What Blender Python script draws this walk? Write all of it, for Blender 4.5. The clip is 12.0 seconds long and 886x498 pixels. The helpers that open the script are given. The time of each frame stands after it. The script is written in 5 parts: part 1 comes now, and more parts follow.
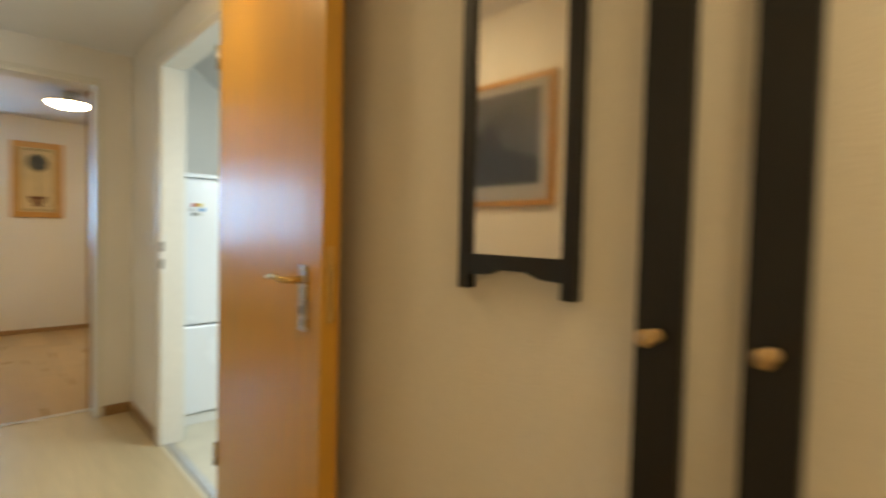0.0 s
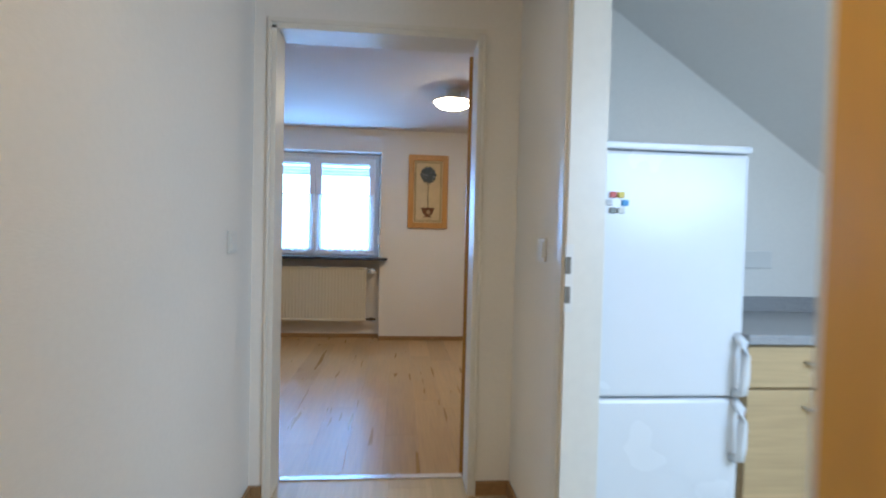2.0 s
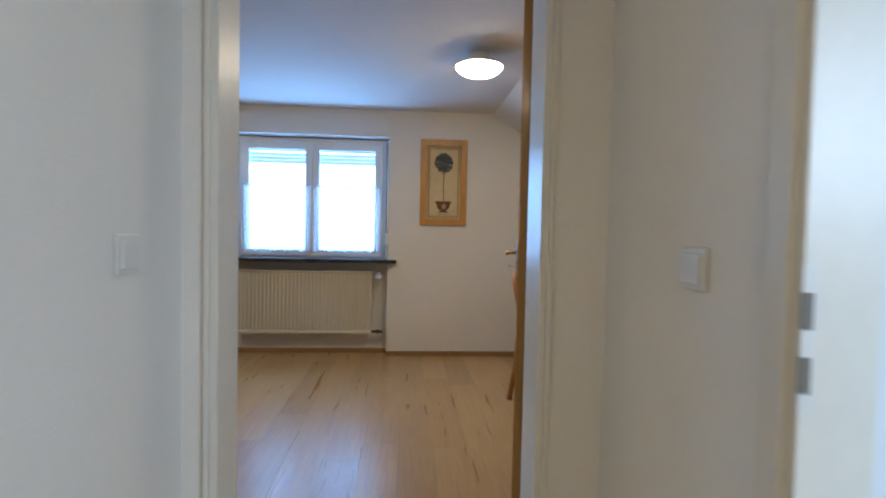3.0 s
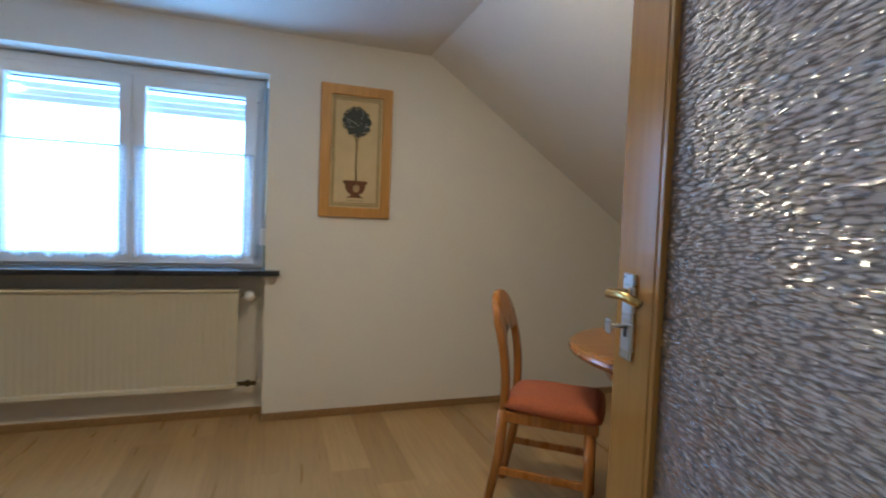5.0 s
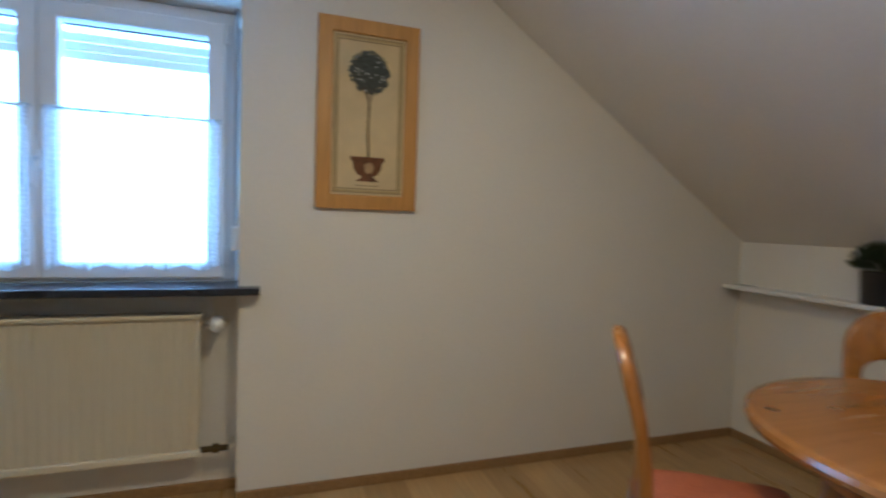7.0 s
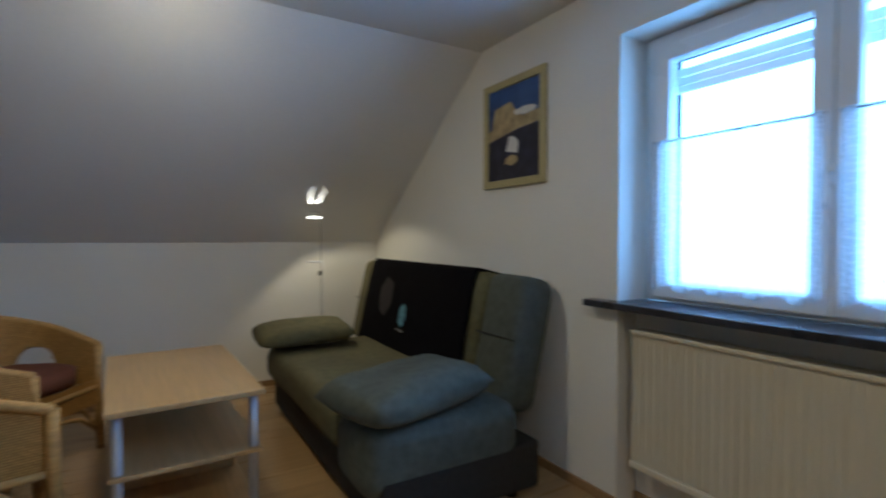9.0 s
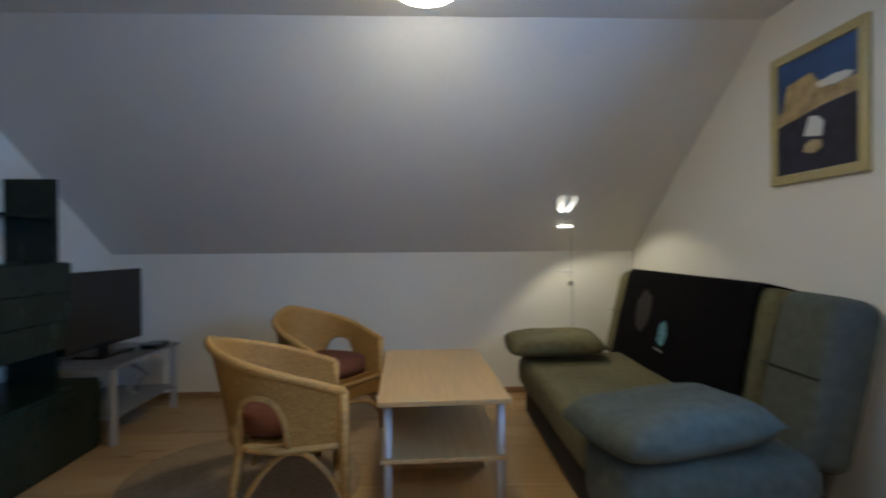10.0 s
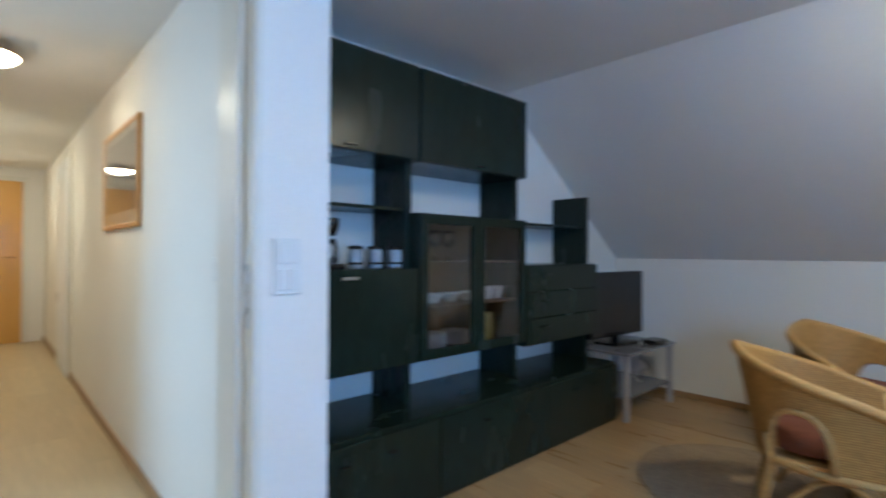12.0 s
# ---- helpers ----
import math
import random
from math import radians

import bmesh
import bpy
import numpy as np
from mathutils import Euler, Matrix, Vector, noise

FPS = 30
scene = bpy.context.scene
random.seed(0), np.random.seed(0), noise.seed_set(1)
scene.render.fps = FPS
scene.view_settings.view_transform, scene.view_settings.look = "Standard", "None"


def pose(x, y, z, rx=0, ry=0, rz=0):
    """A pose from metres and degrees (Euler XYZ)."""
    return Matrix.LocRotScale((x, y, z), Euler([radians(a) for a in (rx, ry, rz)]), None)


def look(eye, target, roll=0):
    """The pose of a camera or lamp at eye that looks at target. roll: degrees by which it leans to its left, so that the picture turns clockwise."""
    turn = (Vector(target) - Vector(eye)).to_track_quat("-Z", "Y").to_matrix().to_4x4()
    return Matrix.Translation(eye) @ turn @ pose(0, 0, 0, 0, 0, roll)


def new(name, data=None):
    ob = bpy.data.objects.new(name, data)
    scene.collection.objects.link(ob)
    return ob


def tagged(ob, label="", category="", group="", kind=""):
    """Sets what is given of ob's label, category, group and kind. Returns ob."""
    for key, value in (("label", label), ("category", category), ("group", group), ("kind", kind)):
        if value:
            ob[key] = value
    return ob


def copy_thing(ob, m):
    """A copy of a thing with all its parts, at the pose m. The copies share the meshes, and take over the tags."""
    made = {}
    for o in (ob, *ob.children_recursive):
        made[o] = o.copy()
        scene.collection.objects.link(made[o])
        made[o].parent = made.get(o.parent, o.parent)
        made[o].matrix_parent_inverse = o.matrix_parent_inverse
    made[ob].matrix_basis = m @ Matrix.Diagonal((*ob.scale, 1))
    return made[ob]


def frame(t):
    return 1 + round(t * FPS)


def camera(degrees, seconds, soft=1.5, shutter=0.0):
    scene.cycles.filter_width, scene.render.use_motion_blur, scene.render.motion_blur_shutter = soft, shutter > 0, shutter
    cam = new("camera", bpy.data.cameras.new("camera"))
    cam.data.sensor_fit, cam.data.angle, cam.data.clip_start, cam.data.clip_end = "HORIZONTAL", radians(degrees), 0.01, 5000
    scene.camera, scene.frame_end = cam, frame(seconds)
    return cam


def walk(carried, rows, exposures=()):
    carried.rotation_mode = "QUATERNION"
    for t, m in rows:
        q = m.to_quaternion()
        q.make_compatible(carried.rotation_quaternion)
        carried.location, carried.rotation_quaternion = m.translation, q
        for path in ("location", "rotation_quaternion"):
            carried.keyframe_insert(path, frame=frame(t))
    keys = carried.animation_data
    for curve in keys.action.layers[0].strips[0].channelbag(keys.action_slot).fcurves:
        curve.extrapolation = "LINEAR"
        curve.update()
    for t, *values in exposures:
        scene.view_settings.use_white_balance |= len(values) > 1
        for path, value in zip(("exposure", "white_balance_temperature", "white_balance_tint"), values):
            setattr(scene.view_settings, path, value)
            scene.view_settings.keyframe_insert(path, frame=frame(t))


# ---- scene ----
cam = camera(83.5, 12.0, 2.0, 0.5)
PATH = [
    (0, (0.296, -3.553, 1.152), (1.672, -2.103, 1.08), 1.4),
    (0.2, (0.354, -3.471, 1.132), (1.498, -1.831, 1.073), 1.8),
    (0.4, (0.382, -3.403, 1.13), (1.342, -1.649, 1.07), 1.5),
    (0.5, (0.392, -3.348, 1.126), (1.243, -1.539, 1.073), 1.7),
    (1, (0.466, -2.967, 1.113), (0.99, -1.038, 1.055), 1.8),
    (1.5, (0.526, -2.573, 1.132), (0.805, -0.593, 1.076), 1.4),
    (2, (0.5, -2.145, 1.116), (0.678, -0.154, 1.062), 1.4),
    (2.5, (0.473, -1.734, 1.117), (0.631, 0.259, 1.055), 1.3),
    (2.7, (0.466, -1.588, 1.123), (0.617, 0.406, 1.057), 1.2),
    (4.3, (0.431, -0.243, 1.16), (0.704, 1.736, 1.074), 2.1),
    (4.5, (0.398, -0.116, 1.163), (0.789, 1.843, 1.075), 2.0),
    (5, (0.342, 0.226, 1.154), (0.987, 2.117, 1.066), 2.3),
    (5.5, (0.347, 0.518, 1.141), (1.202, 2.324, 1.049), 2.5),
    (6, (0.426, 0.823, 1.151), (1.316, 2.612, 1.056), 2.4),
    (6.5, (0.445, 0.988, 1.141), (1.341, 2.774, 1.046), 2.4),
    (7, (0.434, 1.158, 1.144), (1.075, 3.05, 1.039), 1.9),
    (7.2, (0.422, 1.189, 1.135), (0.883, 3.133, 1.042), 1.5),
    (8.8, (0.323, 1.544, 1.14), (-1.275, 2.746, 1.072), -0.2),
    (9, (0.295, 1.577, 1.134), (-1.42, 2.605, 1.086), 0.1),
    (9.5, (0.245, 1.596, 1.144), (-1.664, 2.19, 1.112), -0.2),
    (10, (0.216, 1.642, 1.14), (-1.782, 1.712, 1.128), -0.4),
    (10.5, (0.288, 1.677, 1.165), (-1.673, 1.288, 1.157), -0.2),
    (11, (0.346, 1.683, 1.16), (-1.508, 0.933, 1.165), -0.1),
    (11.5, (0.399, 1.642, 1.15), (-1.257, 0.521, 1.164), 0.1),
    (12, (0.486, 1.428, 1.134), (-0.876, -0.037, 1.149), 0.3),
]
EXPOSURES = [(0.0, 0.0, 7500, 10), (0.5, 0.05, 6800, 10), (1.0, 0.08, 6050, 9), (1.5, 0.05, 5700, 13), (2.5, -0.2, 5600, 15), (4.5, -0.27, 5700, 8), (5.5, -0.22, 5700, 8), (7.0, -0.2, 5450, 8), (8.8, -0.60, 5150, 7), (9.5, -0.55, 5150, 7), (10.5, 0.12, 5200, 6), (11.2, 0.36, 5250, 6), (12.0, 0.46, 4950, 6)]
walk(cam, [(t, look(eye, goal, roll)) for t, eye, goal, roll in PATH], EXPOSURES)
SKY, DAY, KDAY, GLOW, HGLOW, SPOTW = 0.05, 50, 34, 76.0, 30.0, 13

# ---- world and light ----
world = bpy.data.worlds.new("sky")
world.use_nodes = True
scene.world = world
wn = world.node_tree
sky = wn.nodes.new("ShaderNodeTexSky")
sky.sky_type, sky.sun_disc = "NISHITA", False
sky.sun_elevation, sky.sun_rotation = radians(35), radians(150)
sky.air_density, sky.dust_density = 1.0, 0.8
wn.links.new(sky.outputs[0], wn.nodes["Background"].inputs[0])
wn.nodes["Background"].inputs[1].default_value = SKY


def lamp(name, kind, m, power, colour, **more):
    data = bpy.data.lights.new(name, kind)
    data.energy, data.color = power, colour
    for key, value in more.items():
        if key == "size":
            data.shape, data.size, data.size_y = "RECTANGLE", value[0], value[1]
        if key == "radius":
            data.shadow_soft_size = value
        if key == "cone":
            data.spot_size, data.spot_blend = radians(value[0]), value[1]
        if key == "angle":
            data.angle = radians(value)
    ob = new(name, data)
    ob.matrix_world = m
    return ob


lamp("sun", "SUN", look((0, 0, 0), (0.35, 0.7, -0.62)), 0.8, (1.0, 0.96, 0.9), angle=20)
lamp("window_daylight", "AREA", pose(-0.43, 3.66, 1.43, -90), DAY, (0.28, 0.58, 1.0), size=(1.3, 1.0))
# Added area lamp for unseen kitchen daylight, tilted towards the fridge wall.
lamp("kitchen_daylight_fill", "AREA", pose(2.07, -2.0, 1.49, 22, 33.8, 0), KDAY, (0.64, 0.84, 1.0), size=(0.8, 0.8))
lamp("reading_bulb", "SPOT", pose(-3.36, 2.655, 1.266, 21, -9), SPOTW, (1.0, 0.78, 0.45), radius=0.012, cone=(135, 0.3))
# Added upward spot that throws two bright patches on the slope through a mask.
lamp("slope_patch_spot", "SPOT", pose(-3.36, 2.655, 1.297, 180), SPOTW * 0.22, (1.0, 0.86, 0.62), radius=0.0015, cone=(72, 0.1))

# ---- materials ----
MATS = {}


def ramp(t, src, stops):
    r = t.nodes.new("ShaderNodeValToRGB")
    el = r.color_ramp.elements
    while len(el) < len(stops):
        el.new(0.5)
    for e, (p, c) in zip(el, stops):
        e.position, e.color = p, (*c, 1)
    t.links.new(src, r.inputs[0])
    return r.outputs[0]


def mat(name, rgb, rough=0.5, metal=0.0, grain=0.0, scale=40.0, stretch=(1, 1, 1), bump=0.0, stain=0.06, vary=0.0, spec=0.5, sub=0.0, coat=0.0, bscale=None):
    """A surface with fine grain, broad stains and relief, in object space."""
    if name in MATS:
        return MATS[name]
    m = bpy.data.materials.new(name)
    m.use_nodes = True
    t = m.node_tree
    b = t.nodes["Principled BSDF"]
    b.inputs["Roughness"].default_value, b.inputs["Metallic"].default_value = rough, metal
    b.inputs["Specular IOR Level"].default_value = spec
    b.inputs["Coat Weight"].default_value = coat
    b.inputs["Coat Roughness"].default_value = 0.12
    co = t.nodes.new("ShaderNodeTexCoord")
    mp = t.nodes.new("ShaderNodeMapping")
    mp.inputs["Scale"].default_value = stretch
    info = t.nodes.new("ShaderNodeObjectInfo")
    off = t.nodes.new("ShaderNodeVectorMath")
    off.operation = "MULTIPLY_ADD"
    t.links.new(info.outputs["Random"], off.inputs[0])
    off.inputs[1].default_value = (37, 19, 53) if vary else (0, 0, 0)
    t.links.new(co.outputs["Object"], off.inputs[2])
    t.links.new(off.outputs[0], mp.inputs["Vector"])
    n1 = t.nodes.new("ShaderNodeTexNoise")
    n1.inputs["Scale"].default_value, n1.inputs["Detail"].default_value = scale, 6
    t.links.new(mp.outputs[0], n1.inputs["Vector"])
    n2 = t.nodes.new("ShaderNodeTexNoise")
    n2.inputs["Scale"].default_value, n2.inputs["Detail"].default_value = 2.3, 3
    t.links.new(mp.outputs[0], n2.inputs["Vector"])
    lo = tuple(c * (1 - grain) for c in rgb)
    hi = tuple(min(1, c * (1 + grain)) for c in rgb)
    c1 = ramp(t, n1.outputs["Fac"], [(0.3, lo), (0.7, hi)])
    c2 = ramp(t, n2.outputs["Fac"], [(0.3, (1 - stain,) * 3), (0.7, (1, 1, 1))])
    mx = t.nodes.new("ShaderNodeMix")
    mx.data_type, mx.blend_type = "RGBA", "MULTIPLY"
    mx.inputs[0].default_value = 1
    t.links.new(c1, mx.inputs[6])
    t.links.new(c2, mx.inputs[7])
    out = mx.outputs[2]
    if vary:
        c3 = ramp(t, info.outputs["Random"], [(0.0, (1 - vary, 1 - vary * 1.1, 1 - vary * 1.25)), (1.0, (1, 1, 1))])
        m3 = t.nodes.new("ShaderNodeMix")
        m3.data_type, m3.blend_type = "RGBA", "MULTIPLY"
        m3.inputs[0].default_value = 1
        t.links.new(out, m3.inputs[6])
        t.links.new(c3, m3.inputs[7])
        out = m3.outputs[2]
    t.links.new(out, b.inputs["Base Color"])
    rr = t.nodes.new("ShaderNodeMapRange")
    rr.inputs["To Min"].default_value, rr.inputs["To Max"].default_value = max(0.02, rough - 0.08), min(1, rough + 0.08)
    t.links.new(n2.outputs["Fac"], rr.inputs["Value"])
    t.links.new(rr.outputs[0], b.inputs["Roughness"])
    if bump:
        bp = t.nodes.new("ShaderNodeBump")
        bp.inputs["Strength"].default_value, bp.inputs["Distance"].default_value = bump, 0.004
        src = n1
        if bscale:
            src = t.nodes.new("ShaderNodeTexNoise")
            src.inputs["Scale"].default_value, src.inputs["Detail"].default_value = bscale, 4
            t.links.new(mp.outputs[0], src.inputs["Vector"])
        t.links.new(src.outputs["Fac"], bp.inputs["Height"])
        t.links.new(bp.outputs[0], b.inputs["Normal"])
    MATS[name] = m
    return m


def wood(name, rgb, rough=0.4, axis=1, vary=0.12, contrast=0.28, knots=False, coat=0.0, spec=0.4, kscale=5.5, kstretch=(1, 1, 1), knot=(0.22, 0.10, 0.05), relief=0.12):
    """Wood with long grain along one axis, pores, broad figure and, if asked, dark knots."""
    if name in MATS:
        return MATS[name]
    s = [9.0, 9.0, 9.0]
    s[axis] = 0.55
    m = mat(name, rgb, rough, 0, contrast, 7.0, tuple(s), relief, 0.10, vary, spec, 0, coat)
    t = m.node_tree
    b = t.nodes["Principled BSDF"]
    if knots:
        v = t.nodes.new("ShaderNodeTexVoronoi")
        v.inputs["Scale"].default_value = kscale
        co = [n for n in t.nodes if n.bl_idname == "ShaderNodeVectorMath"][0]
        km = t.nodes.new("ShaderNodeMapping")
        km.inputs["Scale"].default_value = kstretch
        t.links.new(co.outputs[0], km.inputs["Vector"])
        t.links.new(km.outputs[0], v.inputs["Vector"])
        k = ramp(t, v.outputs["Distance"], [(0.05, knot), (0.125, (1, 1, 1))])
        mx = t.nodes.new("ShaderNodeMix")
        mx.data_type, mx.blend_type = "RGBA", "MULTIPLY"
        mx.inputs[0].default_value = 0.9
        t.links.new(b.inputs["Base Color"].links[0].from_socket, mx.inputs[6])
        t.links.new(k, mx.inputs[7])
        t.links.new(mx.outputs[2], b.inputs["Base Color"])
    return m


def glow(name, rgb, strength):
    m = bpy.data.materials.new(name)
    m.use_nodes = True
    b = m.node_tree.nodes["Principled BSDF"]
    b.inputs["Base Color"].default_value = (*[min(1, c) for c in rgb], 1)
    b.inputs["Emission Color"].default_value = (*rgb, 1)
    b.inputs["Emission Strength"].default_value = strength
    return m


def glass(name, rough=0.0, rgb=(1, 1, 1), bump=None, clear=1.0):
    m = bpy.data.materials.new(name)
    m.use_nodes = True
    t = m.node_tree
    b = t.nodes["Principled BSDF"]
    b.inputs["Base Color"].default_value = (*rgb, 1)
    b.inputs["Transmission Weight"].default_value = clear
    b.inputs["Roughness"].default_value = rough
    b.inputs["IOR"].default_value = 1.45
    if bump:
        co = t.nodes.new("ShaderNodeTexCoord")
        mp = t.nodes.new("ShaderNodeMapping")
        mp.inputs["Scale"].default_value = bump[1]
        n = t.nodes.new("ShaderNodeTexVoronoi")
        n.inputs["Scale"].default_value = bump[0]
        bp = t.nodes.new("ShaderNodeBump")
        bp.inputs["Strength"].default_value, bp.inputs["Distance"].default_value = 1.0, bump[2]
        t.links.new(co.outputs["Object"], mp.inputs[0])
        t.links.new(mp.outputs[0], n.inputs["Vector"])
        t.links.new(n.outputs["Distance"], bp.inputs["Height"])
        t.links.new(bp.outputs[0], b.inputs["Normal"])
    return m


WALL = mat("white_plaster", (0.80, 0.77, 0.71), 0.75, 0, 0.015, 60, bump=0.25, stain=0.03, bscale=170)
CEIL = mat("white_ceiling", (0.80, 0.78, 0.75), 0.8, 0, 0.015, 60, bump=0.2, stain=0.03, bscale=150)
TRIM = mat("cream_lacquer", (0.74, 0.71, 0.63), 0.35, 0, 0.02, 30, stain=0.04)
FLOOR = wood("oak_laminate", (0.50, 0.325, 0.145), 0.30, 1, 0.22, 0.09, knots=True, spec=0.45, kscale=2.4, kstretch=(1.0, 0.5, 1.0), knot=(0.80, 0.70, 0.58), relief=0.03)
HFLOOR = wood("pale_laminate", (0.56, 0.44, 0.26), 0.34, 1, 0.10, 0.08, spec=0.4)
BASE = wood("oak_baseboard", (0.33, 0.20, 0.09), 0.45, 1, 0.05, 0.15)
DOORW = wood("beech_veneer", (0.66, 0.355, 0.055), 0.32, 2, 0.04, 0.04, coat=0.12, relief=0.012)
# Beech of the glazed door, its colour darkened because the leaf stands backlit.
DOORG = wood("backlit_beech", (0.42, 0.21, 0.050), 0.20, 2, 0.04, 0.08, coat=0.35, relief=0.02)
PINE = wood("knotty_pine", (0.44, 0.175, 0.036), 0.28, 2, 0.10, 0.2, knots=True, coat=0.5)
PINETOP = wood("knotty_pine_top", (0.40, 0.165, 0.040), 0.25, 0, 0.10, 0.10, knots=True, coat=0.6)
FRAMEW = wood("picture_pine", (0.56, 0.28, 0.07), 0.4, 2, 0.06, 0.15)
GOLD = mat("pale_gold_frame", (0.50, 0.42, 0.20), 0.42, 0.15, 0.10, 60)
BEECHT = wood("beech_table", (0.56, 0.37, 0.17), 0.35, 0, 0.05, 0.10)
GREEN = mat("dark_green_lacquer", (0.0120, 0.0215, 0.0160), 0.25, 0, 0.12, 9, (3, 3, 1), stain=0.12, spec=0.28)
BLACK = mat("black_stain", (0.006, 0.006, 0.006), 0.45, 0, 0.2, 20)
TUBE = mat("matt_silver_paint", (0.46, 0.46, 0.50), 0.45, 0.25, 0.03, 30)
STEEL = mat("brushed_steel", (0.60, 0.60, 0.60), 0.28, 1, 0.05, 30, (1, 1, 12))
BRASS = mat("brass", (0.72, 0.50, 0.20), 0.25, 1, 0.05, 30)
STONE = mat("dark_sill_stone", (0.030, 0.032, 0.040), 0.28, 0, 0.35, 90, stain=0.2)
RAD = mat("cream_radiator", (0.72, 0.66, 0.52), 0.4, 0, 0.01, 20, stain=0.03)
PVC = mat("white_window_plastic", (0.80, 0.81, 0.82), 0.3, 0, 0.01, 20, stain=0.02)
PLAST = mat("white_switch_plastic", (0.72, 0.71, 0.67), 0.35, 0, 0.01, 20, stain=0.02)
FRIDGE = mat("white_enamel", (0.74, 0.76, 0.78), 0.25, 0, 0.005, 20, stain=0.015)
RUST = mat("terracotta_upholstery", (0.46, 0.125, 0.048), 0.85, 0, 0.22, 160, bump=0.35, stain=0.15)
BROWN = mat("brown_seat_cushion", (0.155, 0.050, 0.026), 0.85, 0, 0.2, 120, bump=0.35, stain=0.15)
OLIVE = mat("olive_microfibre", (0.130, 0.115, 0.050), 0.85, 0, 0.20, 25, bump=0.25, stain=0.35, bscale=220)
# The olive fabric again, its colour shifted grey-green for bluish window light.
PETROL = mat("window_tinted_microfibre", (0.085, 0.095, 0.078), 0.85, 0, 0.18, 25, bump=0.25, stain=0.3, bscale=220)
DARKF = mat("dark_sofa_base", (0.020, 0.018, 0.016), 0.85, 0, 0.2, 40, bump=0.2)
THROW = mat("black_plush_throw", (0.005, 0.0045, 0.006), 0.95, 0, 0.3, 60, bump=0.5, bscale=140, spec=0.05)
RUG = mat("grey_brown_rug", (0.36, 0.26, 0.155), 0.95, 0, 0.25, 60, bump=0.6, stain=0.2, bscale=150)
TVB = mat("tv_plastic", (0.008, 0.008, 0.009), 0.25, 0, 0.1, 20)
SCREEN = mat("tv_screen", (0.006, 0.006, 0.008), 0.12, 0, 0.05, 10)
POTD = mat("charcoal_pot", (0.030, 0.030, 0.034), 0.5, 0, 0.1, 60)
POTW = mat("pale_pot", (0.45, 0.43, 0.42), 0.5, 0, 0.1, 60)
LEAF = mat("plant_leaf", (0.030, 0.050, 0.016), 0.6, 0, 0.3, 40, vary=0.3)
SLIDE = mat("speckled_worktop", (0.32, 0.32, 0.32), 0.35, 0, 0.5, 220, stain=0.05)
KWOOD = wood("kitchen_beech", (0.56, 0.40, 0.21), 0.4, 0, 0.05, 0.08)
TILE = mat("pale_kitchen_floor", (0.66, 0.61, 0.48), 0.3, 0, 0.05, 8, stain=0.08)
PAPER = mat("cream_paper", (0.66, 0.52, 0.29), 0.8, 0, 0.06, 12, stain=0.10)
LINE = mat("ochre_paper_border", (0.27, 0.20, 0.10), 0.8, 0, 0.1, 30)
PLEAF = mat("painted_foliage", (0.065, 0.075, 0.07), 0.8, 0, 0.35, 90)
PBARK = mat("painted_bark", (0.13, 0.07, 0.028), 0.8, 0, 0.2, 60)
PPOT = mat("painted_terracotta", (0.15, 0.060, 0.025), 0.8, 0, 0.35, 30)
SHINE = mat("painted_highlight", (0.42, 0.28, 0.14), 0.8, 0, 0.2, 30)
WHITE = mat("white_porcelain", (0.75, 0.75, 0.73), 0.25, 0, 0.01, 20)
MATW = mat("white_mount", (0.74, 0.73, 0.70), 0.8, 0, 0.01, 20)
MIRROR = mat("mirror_silver", (0.9, 0.9, 0.9), 0.02, 1, 0.0, 10, stain=0.0)
GLASSM = glass("clear_glass")
RIPPLE = glass("ribbed_privacy_glass", 0.015, (0.94, 0.95, 1.0), (140.0, (0.30, 1.0, 1.0), 0.0062), 0.86)
SHADE = glow("lit_lamp_glass", (1.0, 0.78, 0.46), GLOW)
HSHADE = glow("lit_hall_glass", (1.0, 0.78, 0.46), HGLOW)


def wicker(name, rgb):
    """Woven cane: alternating over-and-under strands as colour and relief."""
    m = mat(name, rgb, 0.6, 0, 0.2, 60, bump=0.0, stain=0.25)
    t = m.node_tree
    b = t.nodes["Principled BSDF"]
    co = [n for n in t.nodes if n.bl_idname == "ShaderNodeTexCoord"][0]
    ck = t.nodes.new("ShaderNodeTexBrick")
    t.links.new(co.outputs["UV"], ck.inputs["Vector"])
    ck.inputs["Scale"].default_value = 1.0
    ck.inputs["Brick Width"].default_value, ck.inputs["Row Height"].default_value = 0.030, 0.009
    ck.inputs["Mortar Size"].default_value = 0.0022
    ck.inputs["Color1"].default_value = (1, 1, 1, 1)
    ck.inputs["Color2"].default_value = (0.86, 0.84, 0.80, 1)
    ck.inputs["Mortar"].default_value = (0.64, 0.58, 0.48, 1)
    mx = t.nodes.new("ShaderNodeMix")
    mx.data_type, mx.blend_type = "RGBA", "MULTIPLY"
    mx.inputs[0].default_value = 1
    t.links.new(b.inputs["Base Color"].links[0].from_socket, mx.inputs[6])
    t.links.new(ck.outputs["Color"], mx.inputs[7])
    t.links.new(mx.outputs[2], b.inputs["Base Color"])
    bp = t.nodes.new("ShaderNodeBump")
    bp.inputs["Strength"].default_value, bp.inputs["Distance"].default_value = 0.7, 0.004
    t.links.new(ck.outputs["Color"], bp.inputs["Height"])
    t.links.new(bp.outputs[0], b.inputs["Normal"])
    return m


CANE = wicker("honey_wicker", (0.60, 0.335, 0.085))
CANEP = mat("cane_pole", (0.50, 0.30, 0.095), 0.45, 0, 0.2, 14, (1, 1, 4), stain=0.2)


